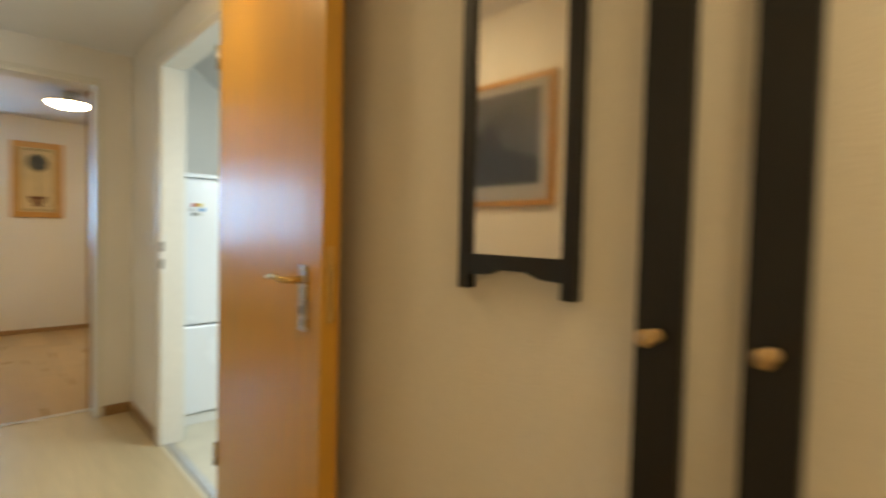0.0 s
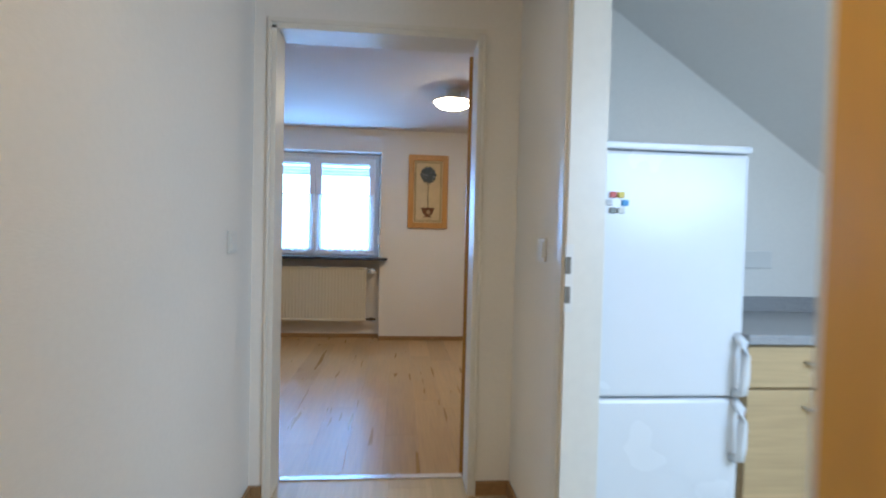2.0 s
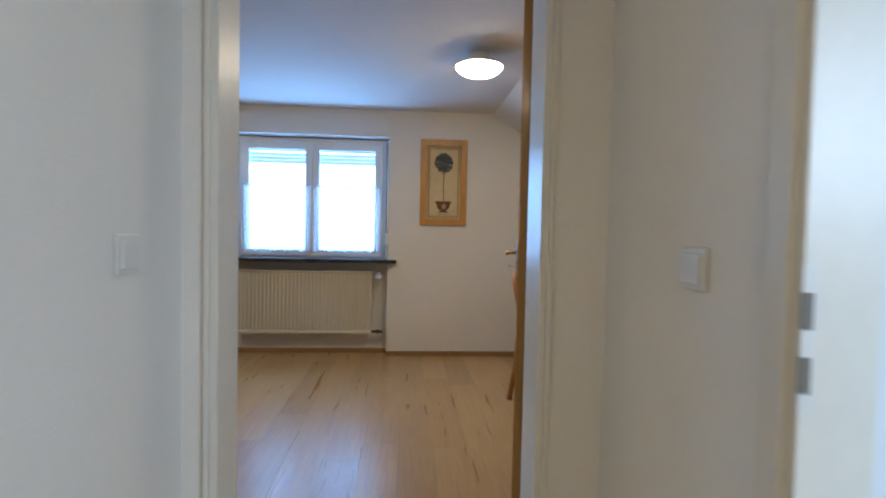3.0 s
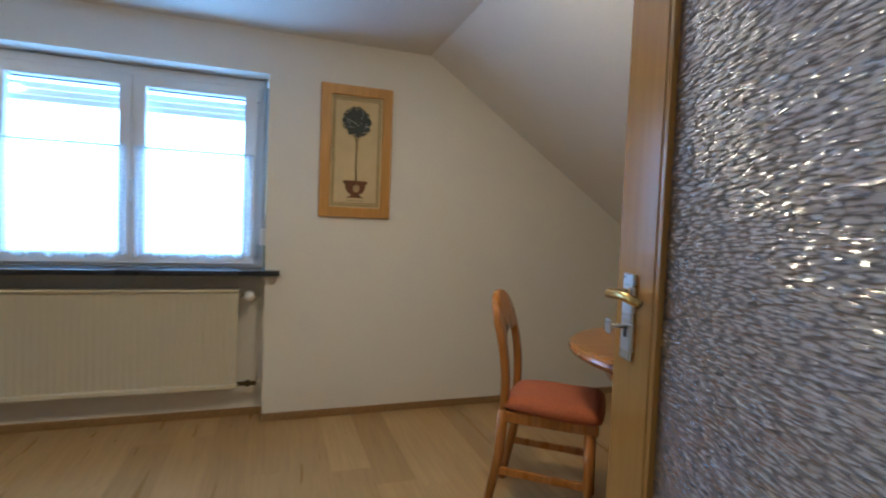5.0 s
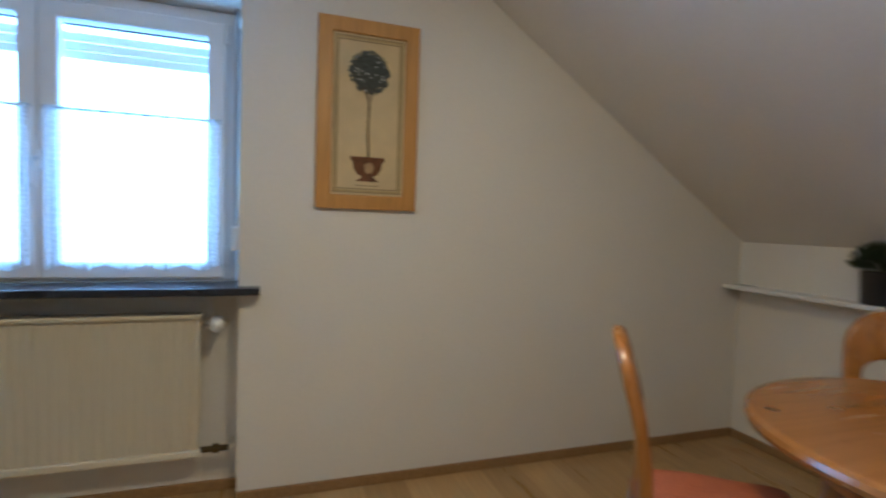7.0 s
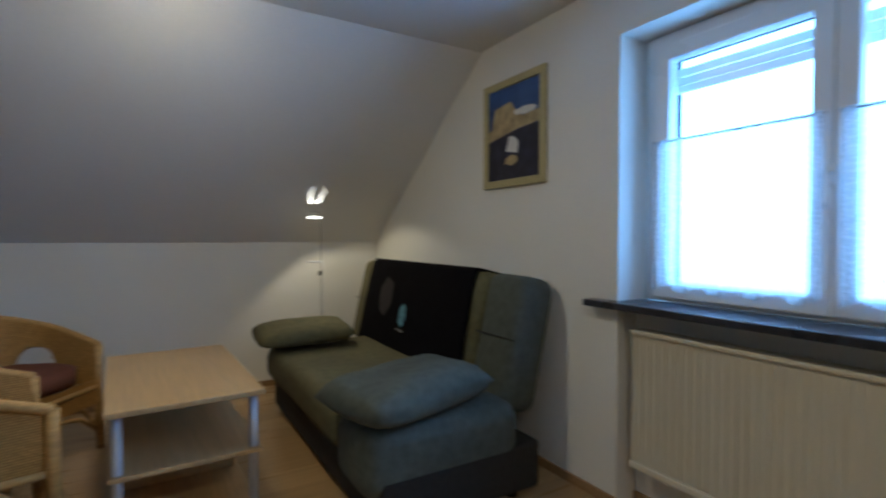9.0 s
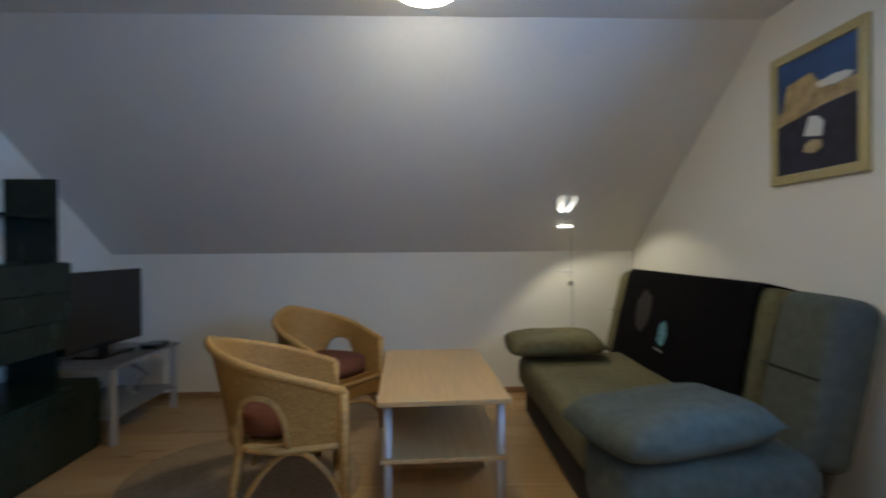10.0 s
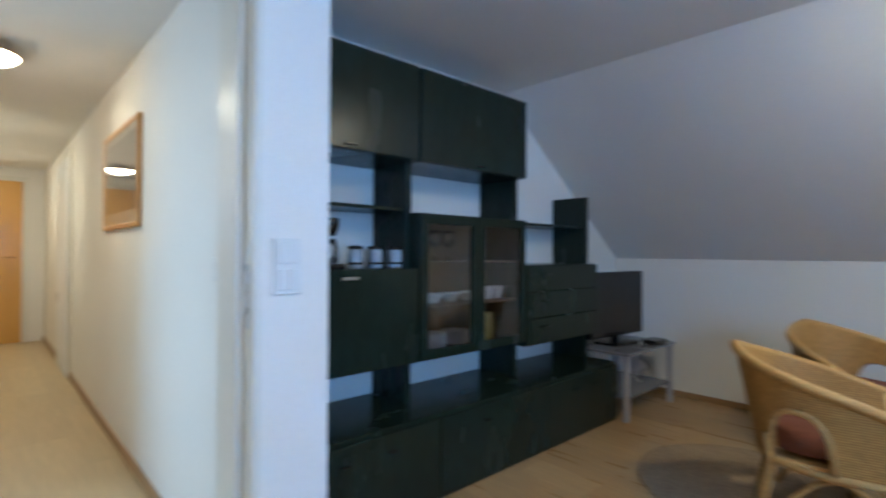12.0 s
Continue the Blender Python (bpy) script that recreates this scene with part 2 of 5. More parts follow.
CANER = mat("wrapped_cane", (0.54, 0.31, 0.09), 0.6, 0, 0.3, 90, (1, 1, 2), stain=0.25, bump=0.4, bscale=110)


def sheer(name):
    """A thin white voile that lets most of the light through, with a woven lace dot."""
    m = bpy.data.materials.new(name)
    m.use_nodes = True
    t = m.node_tree
    t.nodes.remove(t.nodes["Principled BSDF"])
    out = t.nodes["Material Output"]
    d, tr, cl = t.nodes.new("ShaderNodeBsdfDiffuse"), t.nodes.new("ShaderNodeBsdfTranslucent"), t.nodes.new("ShaderNodeBsdfTransparent")
    d.inputs[0].default_value = (0.85, 0.87, 0.9, 1)
    tr.inputs[0].default_value = (0.85, 0.88, 0.92, 1)
    a, c = t.nodes.new("ShaderNodeMixShader"), t.nodes.new("ShaderNodeMixShader")
    a.inputs[0].default_value = 0.6
    t.links.new(d.outputs[0], a.inputs[1])
    t.links.new(tr.outputs[0], a.inputs[2])
    co, v = t.nodes.new("ShaderNodeTexCoord"), t.nodes.new("ShaderNodeTexVoronoi")
    v.inputs["Scale"].default_value = 90
    t.links.new(co.outputs["Object"], v.inputs["Vector"])
    f = t.nodes.new("ShaderNodeMapRange")
    f.inputs["From Max"].default_value = 0.6
    f.inputs["To Min"].default_value, f.inputs["To Max"].default_value = 0.75, 0.45
    t.links.new(v.outputs["Distance"], f.inputs["Value"])
    t.links.new(f.outputs[0], c.inputs[0])
    t.links.new(cl.outputs[0], c.inputs[1])
    t.links.new(a.outputs[0], c.inputs[2])
    t.links.new(c.outputs[0], out.inputs[0])
    return m


VOILE = sheer("white_voile")

# ---- mesh helpers ----


def part(name, bm, material, parent=None, label="", smooth=False):
    """Links a bmesh as one mesh object under a thing or a part."""
    me = bpy.data.meshes.new(name)
    bm.normal_update()
    bm.to_mesh(me)
    bm.free()
    me.materials.append(material)
    if smooth:
        me.shade_smooth()
    ob = new(name, me)
    if parent is not None:
        ob.parent = parent
    return tagged(ob, label)


def thing(name, m, label, category, group="", kind=""):
    ob = new(name)
    ob.empty_display_size = 0.1
    ob.matrix_world = m
    return tagged(ob, label, category, group, kind)


def box(x0, x1, y0, y1, z0, z1, bev=0.0, seg=2, bm=None):
    own = bmesh.new()
    bmesh.ops.create_cube(own, size=1, matrix=Matrix.Translation(((x0 + x1) / 2, (y0 + y1) / 2, (z0 + z1) / 2)) @ Matrix.Diagonal((abs(x1 - x0), abs(y1 - y0), abs(z1 - z0), 1)))
    if bev:
        bmesh.ops.bevel(own, geom=own.edges[:], offset=bev, segments=seg, profile=0.5, affect="EDGES")
    if bm is None:
        return own
    return merge(bm, own)


def merge(bm, other, m=None):
    if m is not None:
        bmesh.ops.transform(other, matrix=m, verts=other.verts[:])
    me = bpy.data.meshes.new("tmp")
    other.to_mesh(me)
    other.free()
    bm.from_mesh(me)
    bpy.data.meshes.remove(me)
    return bm


def boxes(*rows, bev=0.0):
    bm = bmesh.new()
    for r in rows:
        box(*r, bev=bev, bm=bm)
    return bm


def lathe(profile, seg=32, centre=(0, 0), axis="z"):
    """Turns (radius, height) pairs about the vertical axis."""
    bm = bmesh.new()
    rings = []
    for r, z in profile:
        rings.append([bm.verts.new((centre[0] + r * math.cos(2 * math.pi * i / seg), centre[1] + r * math.sin(2 * math.pi * i / seg), z)) for i in range(seg)])
    for a, b in zip(rings, rings[1:]):
        for i in range(seg):
            bm.faces.new((a[i], a[(i + 1) % seg], b[(i + 1) % seg], b[i]))
    bm.faces.new(rings[0][::-1])
    bm.faces.new(rings[-1])
    return bm


def tube(points, r, seg=10, r2=None, closed=False):
    """A round bar along a line of points, tapering from r to r2."""
    bm = bmesh.new()
    pts = [Vector(p) for p in points]
    rings = []
    up = Vector((0.123, 0.456, 0.88)).normalized()
    for i, p in enumerate(pts):
        a, b = pts[max(0, i - 1)], pts[min(len(pts) - 1, i + 1)]
        if closed:
            a, b = pts[i - 1], pts[(i + 1) % len(pts)]
        d = (b - a).normalized()
        u = d.cross(up).normalized()
        w = d.cross(u)
        rad = r + ((r2 if r2 is not None else r) - r) * i / max(1, len(pts) - 1)
        rings.append([bm.verts.new(p + rad * (math.cos(2 * math.pi * k / seg) * u + math.sin(2 * math.pi * k / seg) * w)) for k in range(seg)])
    pairs = list(zip(rings, rings[1:])) + ([(rings[-1], rings[0])] if closed else [])
    for a, b in pairs:
        for k in range(seg):
            bm.faces.new((a[k], a[(k + 1) % seg], b[(k + 1) % seg], b[k]))
    if not closed:
        bm.faces.new(rings[0][::-1])
        bm.faces.new(rings[-1])
    bmesh.ops.recalc_face_normals(bm, faces=bm.faces[:])
    return bm


def prism(outline, y0, y1, bev=0.0):
    """A flat outline of (x, z) pairs, thick from y0 to y1."""
    bm = bmesh.new()
    f = bm.faces.new([bm.verts.new((x, y0, z)) for x, z in outline])
    r = bmesh.ops.extrude_face_region(bm, geom=[f])
    for v in r["geom"]:
        if isinstance(v, bmesh.types.BMVert):
            v.co.y = y1
    bmesh.ops.recalc_face_normals(bm, faces=bm.faces[:])
    if bev:
        es = [e for e in bm.edges if abs(e.verts[0].co.y - e.verts[1].co.y) < 1e-6]
        bmesh.ops.bevel(bm, geom=es, offset=bev, segments=3, profile=0.5, affect="EDGES")
    return bm


def cushion(w, d, h, puff=0.5, seed=0, n=14, sag=0.0):
    """A stuffed cushion: thick in the middle, pinched at its seam, gently uneven."""
    bm = bmesh.new()
    top, bot = {}, {}
    for i in range(n + 1):
        for j in range(n + 1):
            u, v = 2 * i / n - 1, 2 * j / n - 1
            e = max(0.0, (1 - abs(u) ** 3.2) * (1 - abs(v) ** 3.2)) ** puff
            k = noise.noise(Vector((u * 1.7 + seed, v * 1.7, seed * 0.7))) * 0.12
            pull = 1 - 0.05 * (u * u * v * v)
            x, y = u * w / 2 * pull, v * d / 2 * pull
            top[i, j] = bm.verts.new((x, y, h * e * (0.55 + k) - sag * (1 - u * u)))
            bot[i, j] = top[i, j] if i in (0, n) or j in (0, n) else bm.verts.new((x, y, -h * e * 0.45 - sag * (1 - u * u)))
    for i in range(n):
        for j in range(n):
            bm.faces.new((top[i, j], top[i + 1, j], top[i + 1, j + 1], top[i, j + 1]))
            bm.faces.new((bot[i, j + 1], bot[i + 1, j + 1], bot[i + 1, j], bot[i, j]))
    return bm


def ring_frame(x0, x1, z0, z1, w, y0, y1, bev=0.004):
    """Four mitre-like rails round an upright rectangle."""
    bm = bmesh.new()
    outer = ((x0, z0), (x1, z0), (x1, z1), (x0, z1))
    inner = ((x0 + w, z0 + w), (x1 - w, z0 + w), (x1 - w, z1 - w), (x0 + w, z1 - w))
    of, ob, nf, nb = [[bm.verts.new((x, y, z)) for x, z in ring] for ring, y in ((outer, y0), (outer, y1), (inner, y0), (inner, y1))]
    for i in range(4):
        j = (i + 1) % 4
        for quad in ((of[i], of[j], nf[j], nf[i]), (nb[i], nb[j], ob[j], ob[i]), (of[j], of[i], ob[i], ob[j]), (nf[i], nf[j], nb[j], nb[i])):
            bm.faces.new(quad)
    bmesh.ops.recalc_face_normals(bm, faces=bm.faces[:])
    if bev:
        long = [e for e in bm.edges if len({v in of + ob for v in e.verts}) == 1]
        bmesh.ops.bevel(bm, geom=long, offset=bev, segments=2, profile=0.5, affect="EDGES")
    return bm


def settle(ob, height):
    """Stands a thing of the given height on the room floor, its top where it was."""
    k = (height - FZ) / height
    for p in ob.children_recursive:
        if p.type == "MESH" and p.data.users == 1:
            for v in p.data.vertices:
                v.co.z *= k
    ob.matrix_world = pose(0, 0, FZ) @ ob.matrix_world
    return ob


def structure(name, bm, material, label, category):
    return tagged(part(name, bm, material), label, category, "", "structure")

# ---- structure ----
YN, XE, XW, YS = 3.333, 3.0, -3.785, -0.835      # window wall, both knee walls, wall behind the shelving
FZ = -0.05                                       # living room floor, a low step below the hall
ZC, ZK, BE, BW = 2.25, 1.09, 1.27, -2.19         # flat ceiling, knee height, where the slopes begin
HW, HE, HS, HZ = -0.10, 1.0, -6.6, 2.15          # hall: west and east wall, far end, ceiling
DY0, DY1 = -0.05, 0.15                           # the thick wall with the living room door
KT = 0.10                                        # thickness of the kitchen wall
NX0, NX1 = -1.158, 0.295                         # window niche
WZ0, WZ1 = 0.84, 2.003

wall_n = structure("wall_north", boxes((XW - 0.2, NX0, YN, YN + 0.34, -0.12, 2.4), (NX1, XE + 0.2, YN, YN + 0.34, -0.12, 2.4), (NX0, NX1, YN, YN + 0.34, WZ1, 2.4), (NX0, NX1, YN + 0.13, YN + 0.34, -0.12, WZ0 - 0.012)), WALL, "white plastered gable wall with a window niche", "wall")
structure("wall_east", boxes((XE, XE + 0.2, HS, YN, -0.12, 1.3)), WALL, "low white knee wall under the roof slope", "wall")
structure("wall_west", boxes((XW - 0.2, XW, YS - 0.2, YN, -0.12, 1.3)), WALL, "low white knee wall under the roof slope", "wall")
structure("wall_south_west", boxes((XW - 0.2, -0.25, YS - 0.2, YS, -0.12, 2.4)), WALL, "white wall behind the dark wall unit", "wall")
structure("wall_hall_west", boxes((-0.25, HW, HS, DY1, -0.12, 2.4)), WALL, "white partition wall between hall and living room", "wall")
structure("wall_door", boxes((HW, -0.05, DY0, DY1, -0.12, 2.4), (0.856, HE, DY0, DY1, -0.12, 2.4), (-0.05, 0.856, DY0, DY1, 1.98, 2.4), (-0.05, -0.03, DY0, 0.085, -0.12, 1.98), (0.836, 0.856, DY0, 0.085, -0.12, 1.98), (-0.03, 0.836, DY0, 0.085, 1.965, 1.98), (HE, XE, 0.02, DY1, -0.12, 2.4)), WALL, "white wall with the living room doorway", "wall")
structure("wall_hall_east", boxes((HE, HE + KT, -0.704, 0.02, -0.12, 2.4), (HE, HE + KT, -1.62, -0.704, 1.97, 2.4), (HE, HE + KT, HS, -1.62, -0.12, 2.4)), WALL, "white hall wall with the kitchen doorway", "wall")
structure("wall_hall_end", boxes((HW - 0.15, HE + KT, HS - 0.15, HS, 0, 2.4)), WALL, "white wall at the end of the hall", "wall")
structure("wall_kitchen_south", boxes((HE + KT, XE, -3.6, -3.45, 0, 2.4)), WALL, "white kitchen wall", "wall")


def slope_slab(xa, za, xb, zb, y0, y1, holes=()):
    """A slab of roof slope; holes are (y, y, share, share) openings in it."""
    bm = bmesh.new()
    ys = sorted({y0, y1, *[h[0] for h in holes], *[h[1] for h in holes]})
    us = sorted({0.0, 1.0, *[h[2] for h in holes], *[h[3] for h in holes]})
    n = Vector((zb - za, 0, xa - xb)).normalized()
    n = n if n.z > 0 else -n
    for a, b in zip(ys, ys[1:]):
        for u, v in zip(us, us[1:]):
            if any(h[0] <= a < h[1] and h[2] <= u < h[3] for h in holes):
                continue
            c = [Vector((xa + (xb - xa) * k, y, za + (zb - za) * k)) for k in (u, v) for y in (a, b)]
            vs = [bm.verts.new(p) for p in c] + [bm.verts.new(p + n * 0.14) for p in c]
            for f in ((0, 1, 3, 2), (4, 6, 7, 5), (0, 2, 6, 4), (1, 5, 7, 3), (0, 4, 5, 1), (2, 3, 7, 6)):
                bm.faces.new([vs[i] for i in f])
    bmesh.ops.recalc_face_normals(bm, faces=bm.faces[:])
    return bm


structure("ceiling", boxes((BW, BE, YS - 0.1, YN, ZC, ZC + 0.12)), CEIL, "white flat ceiling of the attic living room", "ceiling")
structure("ceiling_slope_west", slope_slab(BW, ZC, XW, ZK, YS - 0.1, YN), CEIL, "white sloping attic ceiling over the sofa", "ceiling")
# Opening over the kitchen is assumed, out of view, above the added daylight lamp.
structure("ceiling_slope_east", slope_slab(BE, ZC, XE, ZK, HS, YN, ((-2.4, -1.6, 0.3, 0.75),)), CEIL, "white sloping attic ceiling over the dining table", "ceiling")
structure("ceiling_hall", boxes((HW, HE, HS, DY0, HZ, ZC - 0.004)), CEIL, "white hall ceiling", "ceiling")
structure("ceiling_kitchen", boxes((HE + KT, BE, -3.45, 0.02, ZC, ZC + 0.12)), CEIL, "white kitchen ceiling", "ceiling")

# skirting
sk = bmesh.new()
for r in ((NX1, XE, YN - 0.014, YN, FZ, FZ + 0.046), (XW, NX0, YN - 0.014, YN, FZ, FZ + 0.046), (NX0, NX1, YN + 0.116, YN + 0.13, FZ, FZ + 0.046), (XE - 0.014, XE, DY1 + 0.014, YN - 0.014, FZ, FZ + 0.046), (XW, XW + 0.014, YS, YN - 0.014, FZ, FZ + 0.046), (XW + 0.014, -0.25, YS, YS + 0.014, FZ, FZ + 0.046), (0.90, XE - 0.014, DY1, DY1 + 0.014, FZ, FZ + 0.046), (-0.264, -0.25, YS + 0.014, DY1, FZ, FZ + 0.046)):
    box(*r, bev=0.003, bm=sk)
structure("baseboard", sk, BASE, "oak baseboard along the living room walls", "baseboard")
sk = bmesh.new()
for r in ((HW, HW + 0.014, HS, DY0 - 0.014, 0, 0.06), (HE - 0.014, HE, -0.656, DY0 - 0.014, 0, 0.06), (HE - 0.014, HE, HS, -1.67, 0, 0.06), (HW, -0.045, DY0 - 0.014, DY0, 0, 0.06), (0.851, HE, DY0 - 0.014, DY0, 0, 0.06)):
    box(*r, bev=0.003, bm=sk)
structure("baseboard_hall", sk, BASE, "oak baseboard along the hall walls", "baseboard")

# door linings
dl = bmesh.new()
for r in ((-0.03, -0.010, DY0 - 0.008, 0.09, 0, 1.955), (-0.05, -0.030, 0.085, DY1 + 0.008, 0, 1.955), (0.816, 0.836, DY0 - 0.008, 0.09, 0, 1.955), (0.836, 0.856, 0.085, DY1 + 0.008, 0, 1.955), (-0.03, 0.836, DY0 - 0.008, 0.09, 1.942, 1.965), (-0.05, 0.856, 0.085, DY1 + 0.008, 1.960, 1.98)):
    box(*r, bev=0.002, bm=dl)
for r in ((-0.045, -0.03, DY0 - 0.012, DY0, 0, 1.965), (0.836, 0.851, DY0 - 0.012, DY0, 0, 1.965), (-0.045, 0.851, DY0 - 0.012, DY0, 1.965, 1.985)):
    box(*r, bev=0.003, bm=dl)
frame_l = structure("door_frame_1", dl, TRIM, "cream lacquered frame of the living room door", "door frame")
part("strike_plate", boxes((-0.031, -0.028, 0.105, 0.130, 0.93, 1.10)), STEEL, frame_l, "steel strike plate")
dl = bmesh.new()
for r in ((HE - 0.008, HE + KT + 0.008, -0.722, -0.702, 0, 1.97), (HE - 0.008, HE + KT + 0.008, -1.622, -1.602, 0, 1.97), (HE - 0.008, HE + KT + 0.008, -1.602, -0.722, 1.95, 1.972)):
    box(*r, bev=0.002, bm=dl)
for x0, x1 in ((HE - 0.016, HE), (HE + KT, HE + KT + 0.016)):
    for r in ((x0, x1, -0.704, -0.656, 0, 1.97), (x0, x1, -1.668, -1.62, 0, 1.97), (x0, x1, -1.668, -0.656, 1.97, 2.018)):
        box(*r, bev=0.003, bm=dl)
frame_k = structure("door_frame_2", dl, TRIM, "cream lacquered frame of the kitchen door", "door frame")
part("strike_plate", boxes((HE - 0.010, HE + 0.014, -0.7245, -0.7225, 0.90, 1.10)), PLAST, frame_k, "white strike plate")
for z0, z1 in ((0.925, 0.975), (1.012, 1.062)):
    part("strike_hole", boxes((HE - 0.0115, HE + 0.006, -0.7255, -0.7235, z0, z1)), mat("strike_shadow", (0.16, 0.14, 0.11), 0.6), frame_k, "dark strike hole")
structure("threshold", boxes((-0.01, 0.816, 0.098, 0.135, 0.0, 0.006), bev=0.002), STEEL, "narrow steel threshold strip in the doorway", "threshold")
structure("threshold_kitchen", boxes((HE + 0.02, HE + 0.06, -1.602, -0.722, 0.0, 0.006), bev=0.002), STEEL, "narrow steel threshold strip at the kitchen", "threshold")

# ---- window ----
GY = 3.50
win = structure("window_1", ring_frame(NX0 + 0.02, NX1 - 0.02, WZ0 + 0.02, WZ1 - 0.005, 0.055, GY - 0.01, GY + 0.06, 0.005), PVC, "white two-sash plastic window over the radiator", "window")
for x0, x1 in ((-1.085, -0.432), (-0.430, 0.223)):
    sash = part("sash", ring_frame(x0, x1, 0.875, 1.948, 0.066, GY - 0.03, GY + 0.035, 0.008), PVC, win)
    pane = part("pane", boxes((x0 + 0.06, x1 - 0.06, GY, GY + 0.012, 0.935, 1.865)), GLASSM, sash, "clear window pane")
    pane.visible_shadow = False
hd = boxes((-0.445, -0.419, GY - 0.045, GY - 0.03, 1.30, 1.37), bev=0.004)
merge(hd, tube([(-0.432, GY - 0.045, 1.34), (-0.432, GY - 0.075, 1.34), (-0.432, GY - 0.078, 1.25), (-0.432, GY - 0.075, 1.23)], 0.009))
part("window_handle", hd, PVC, win, "white window handle", smooth=True)
for i in range(3):
    part("shutter_slat", boxes((-1.11, 0.25, GY + 0.085 + 0.003 * (i % 2), GY + 0.098, 1.865 - 0.036 * i - 0.034, 1.865 - 0.036 * i), bev=0.004), PVC, win, "white roller shutter slat")
for z in (0.93, 1.86):
    part("hinge_cover", boxes((0.226, 0.246, GY - 0.036, GY - 0.012, z, z + 0.085), bev=0.005), PVC, win, "white hinge cover")
structure("window_sill", boxes((-1.297, 0.379, 3.265, GY - 0.005, WZ0 - 0.012, WZ0 + 0.018), bev=0.004), STONE, "dark polished stone window sill", "window sill")
belt = tagged(part("shutter_belt", boxes((0.270, 0.284, YN + 0.05, YN + 0.053, 1.08, WZ1 - 0.02)), mat("grey_webbing", (0.35, 0.36, 0.38), 0.8, 0, 0.1, 200)), "grey shutter belt beside the window", "shutter belt")
part("belt_winder", boxes((0.262, 0.294, YN + 0.035, YN + 0.065, 1.0, 1.10), bev=0.005), PLAST, belt, "white belt winder")


def curtain(x0, x1, z0, z1, y, folds, seed):
    """A short gathered voile with a scalloped hem."""
    bm = bmesh.new()
    nx, nz = 160, 12
    g = {}
    for i in range(nx + 1):
        u = i / nx
        hem = 0.026 * abs(math.sin(u * math.pi * folds * 0.5))
        for k in range(nz + 1):
            v = k / nz
            amp = 0.004 + 0.012 * v
            g[i, k] = bm.verts.new((x0 + (x1 - x0) * u, y + amp * math.sin(u * folds * 2 * math.pi + seed + 0.6 * math.sin(3 * u + seed)), z1 - (z1 - z0 - hem) * v))
    for i in range(nx):
        for k in range(nz):
            bm.faces.new((g[i, k], g[i + 1, k], g[i + 1, k + 1], g[i, k + 1]))
    return bm


for k, (x0, x1) in enumerate(((-1.078, -0.452), (-0.410, 0.212))):
    rod = tagged(part("cafe_curtain_rod", tube([(x0 - 0.005, GY - 0.045, 1.535), (x1 + 0.005, GY - 0.045, 1.535)], 0.005), STEEL, smooth=True), "thin rod clipped to the window sash", "curtain rod")
    cu = tagged(part("cafe_curtain", curtain(x0, x1, 0.905, 1.543, GY - 0.05, 9, 2.0 * k), VOILE, smooth=True), "short white sheer lace curtain over the lower window", "curtain", "cafe curtains")

# ---- radiator ----
ra = thing("radiator", pose(-0.475, YN + 0.05, 0), "cream ribbed panel radiator in the window niche", "radiator")
fins = boxes((-0.625, 0.625, -0.02, 0.02, 0.16, 0.73), bev=0.006)
n = 36
for i in range(n):
    x = -0.615 + 1.23 * i / (n - 1)
    if i == 0:
        fin = part("fin", boxes((-0.0095, 0.0095, -0.0285, -0.0195, 0.18, 0.715), bev=0.006), RAD, ra)
        fin.location.x = x
    else:
        f2 = new("fin", fin.data)
        f2.parent, f2.location.x = ra, x
part("panel", fins, RAD, ra)
part("top_rail", boxes((-0.63, 0.63, -0.038, 0.045, 0.725, 0.742), bev=0.005), RAD, ra)
part("bottom_rail", boxes((-0.63, 0.63, -0.036, 0.02, 0.15, 0.18), bev=0.006), RAD, ra)
va = part("valve", tube([(0.64, -0.005, 0.70), (0.70, -0.005, 0.70)], 0.014), STEEL, ra, "steel radiator valve", smooth=True)
part("valve_knob", tube([(0.69, -0.01, 0.705), (0.69, -0.085, 0.705)], 0.030, 16, 0.026), PVC, va, "white thermostat knob", smooth=True)
part("pipe", tube([(0.63, 0.0, 0.70), (0.695, 0.0, 0.695), (0.712, 0.02, 0.69), (0.716, 0.079, 0.69)], 0.011), RAD, ra, smooth=True)
rv = part("return_valve", tube([(0.62, -0.005, 0.17), (0.66, -0.005, 0.17), (0.665, -0.005, 0.17), (0.735, -0.005, 0.17)], 0.013), mat("tarnished_brass", (0.10, 0.07, 0.03), 0.4, 0.8, 0.2, 40), ra, "tarnished brass return valve", smooth=True)
part("union_nut", lathe([(0.012, 0.0), (0.021, 0.002), (0.021, 0.026), (0.012, 0.028)], 6), MATS["tarnished_brass"], rv).matrix_local = pose(0.672, -0.005, 0.17, 0, 90)
part("return_pipe", tube([(0.730, -0.005, 0.17), (0.745, 0.01, 0.17), (0.748, 0.079, 0.17)], 0.010), RAD, ra, smooth=True)

# ---- pictures ----


def picture(name, m, w, h, fw, wood_mat, depth, label, mount=None, glazed=False):
    """A hanging picture, its back on y = 0, looking to -y."""
    p = thing(name, m, label, "picture")
    fr = ring_frame(-w / 2, w / 2, -h / 2, h / 2, fw, -depth, 0, 0.005)
    part("picture_frame", fr, wood_mat, p)
    part("sheet", boxes((-w / 2 + fw, w / 2 - fw, -depth * 0.45, -0.002, -h / 2 + fw, h / 2 - fw)), mount or PAPER, p)
    return p


def daub(name, outline, y, material, parent, label=""):
    """A painted patch: a thin flat outline on a sheet."""
    return part(name, prism(outline, y, y + 0.001), material, parent, label)


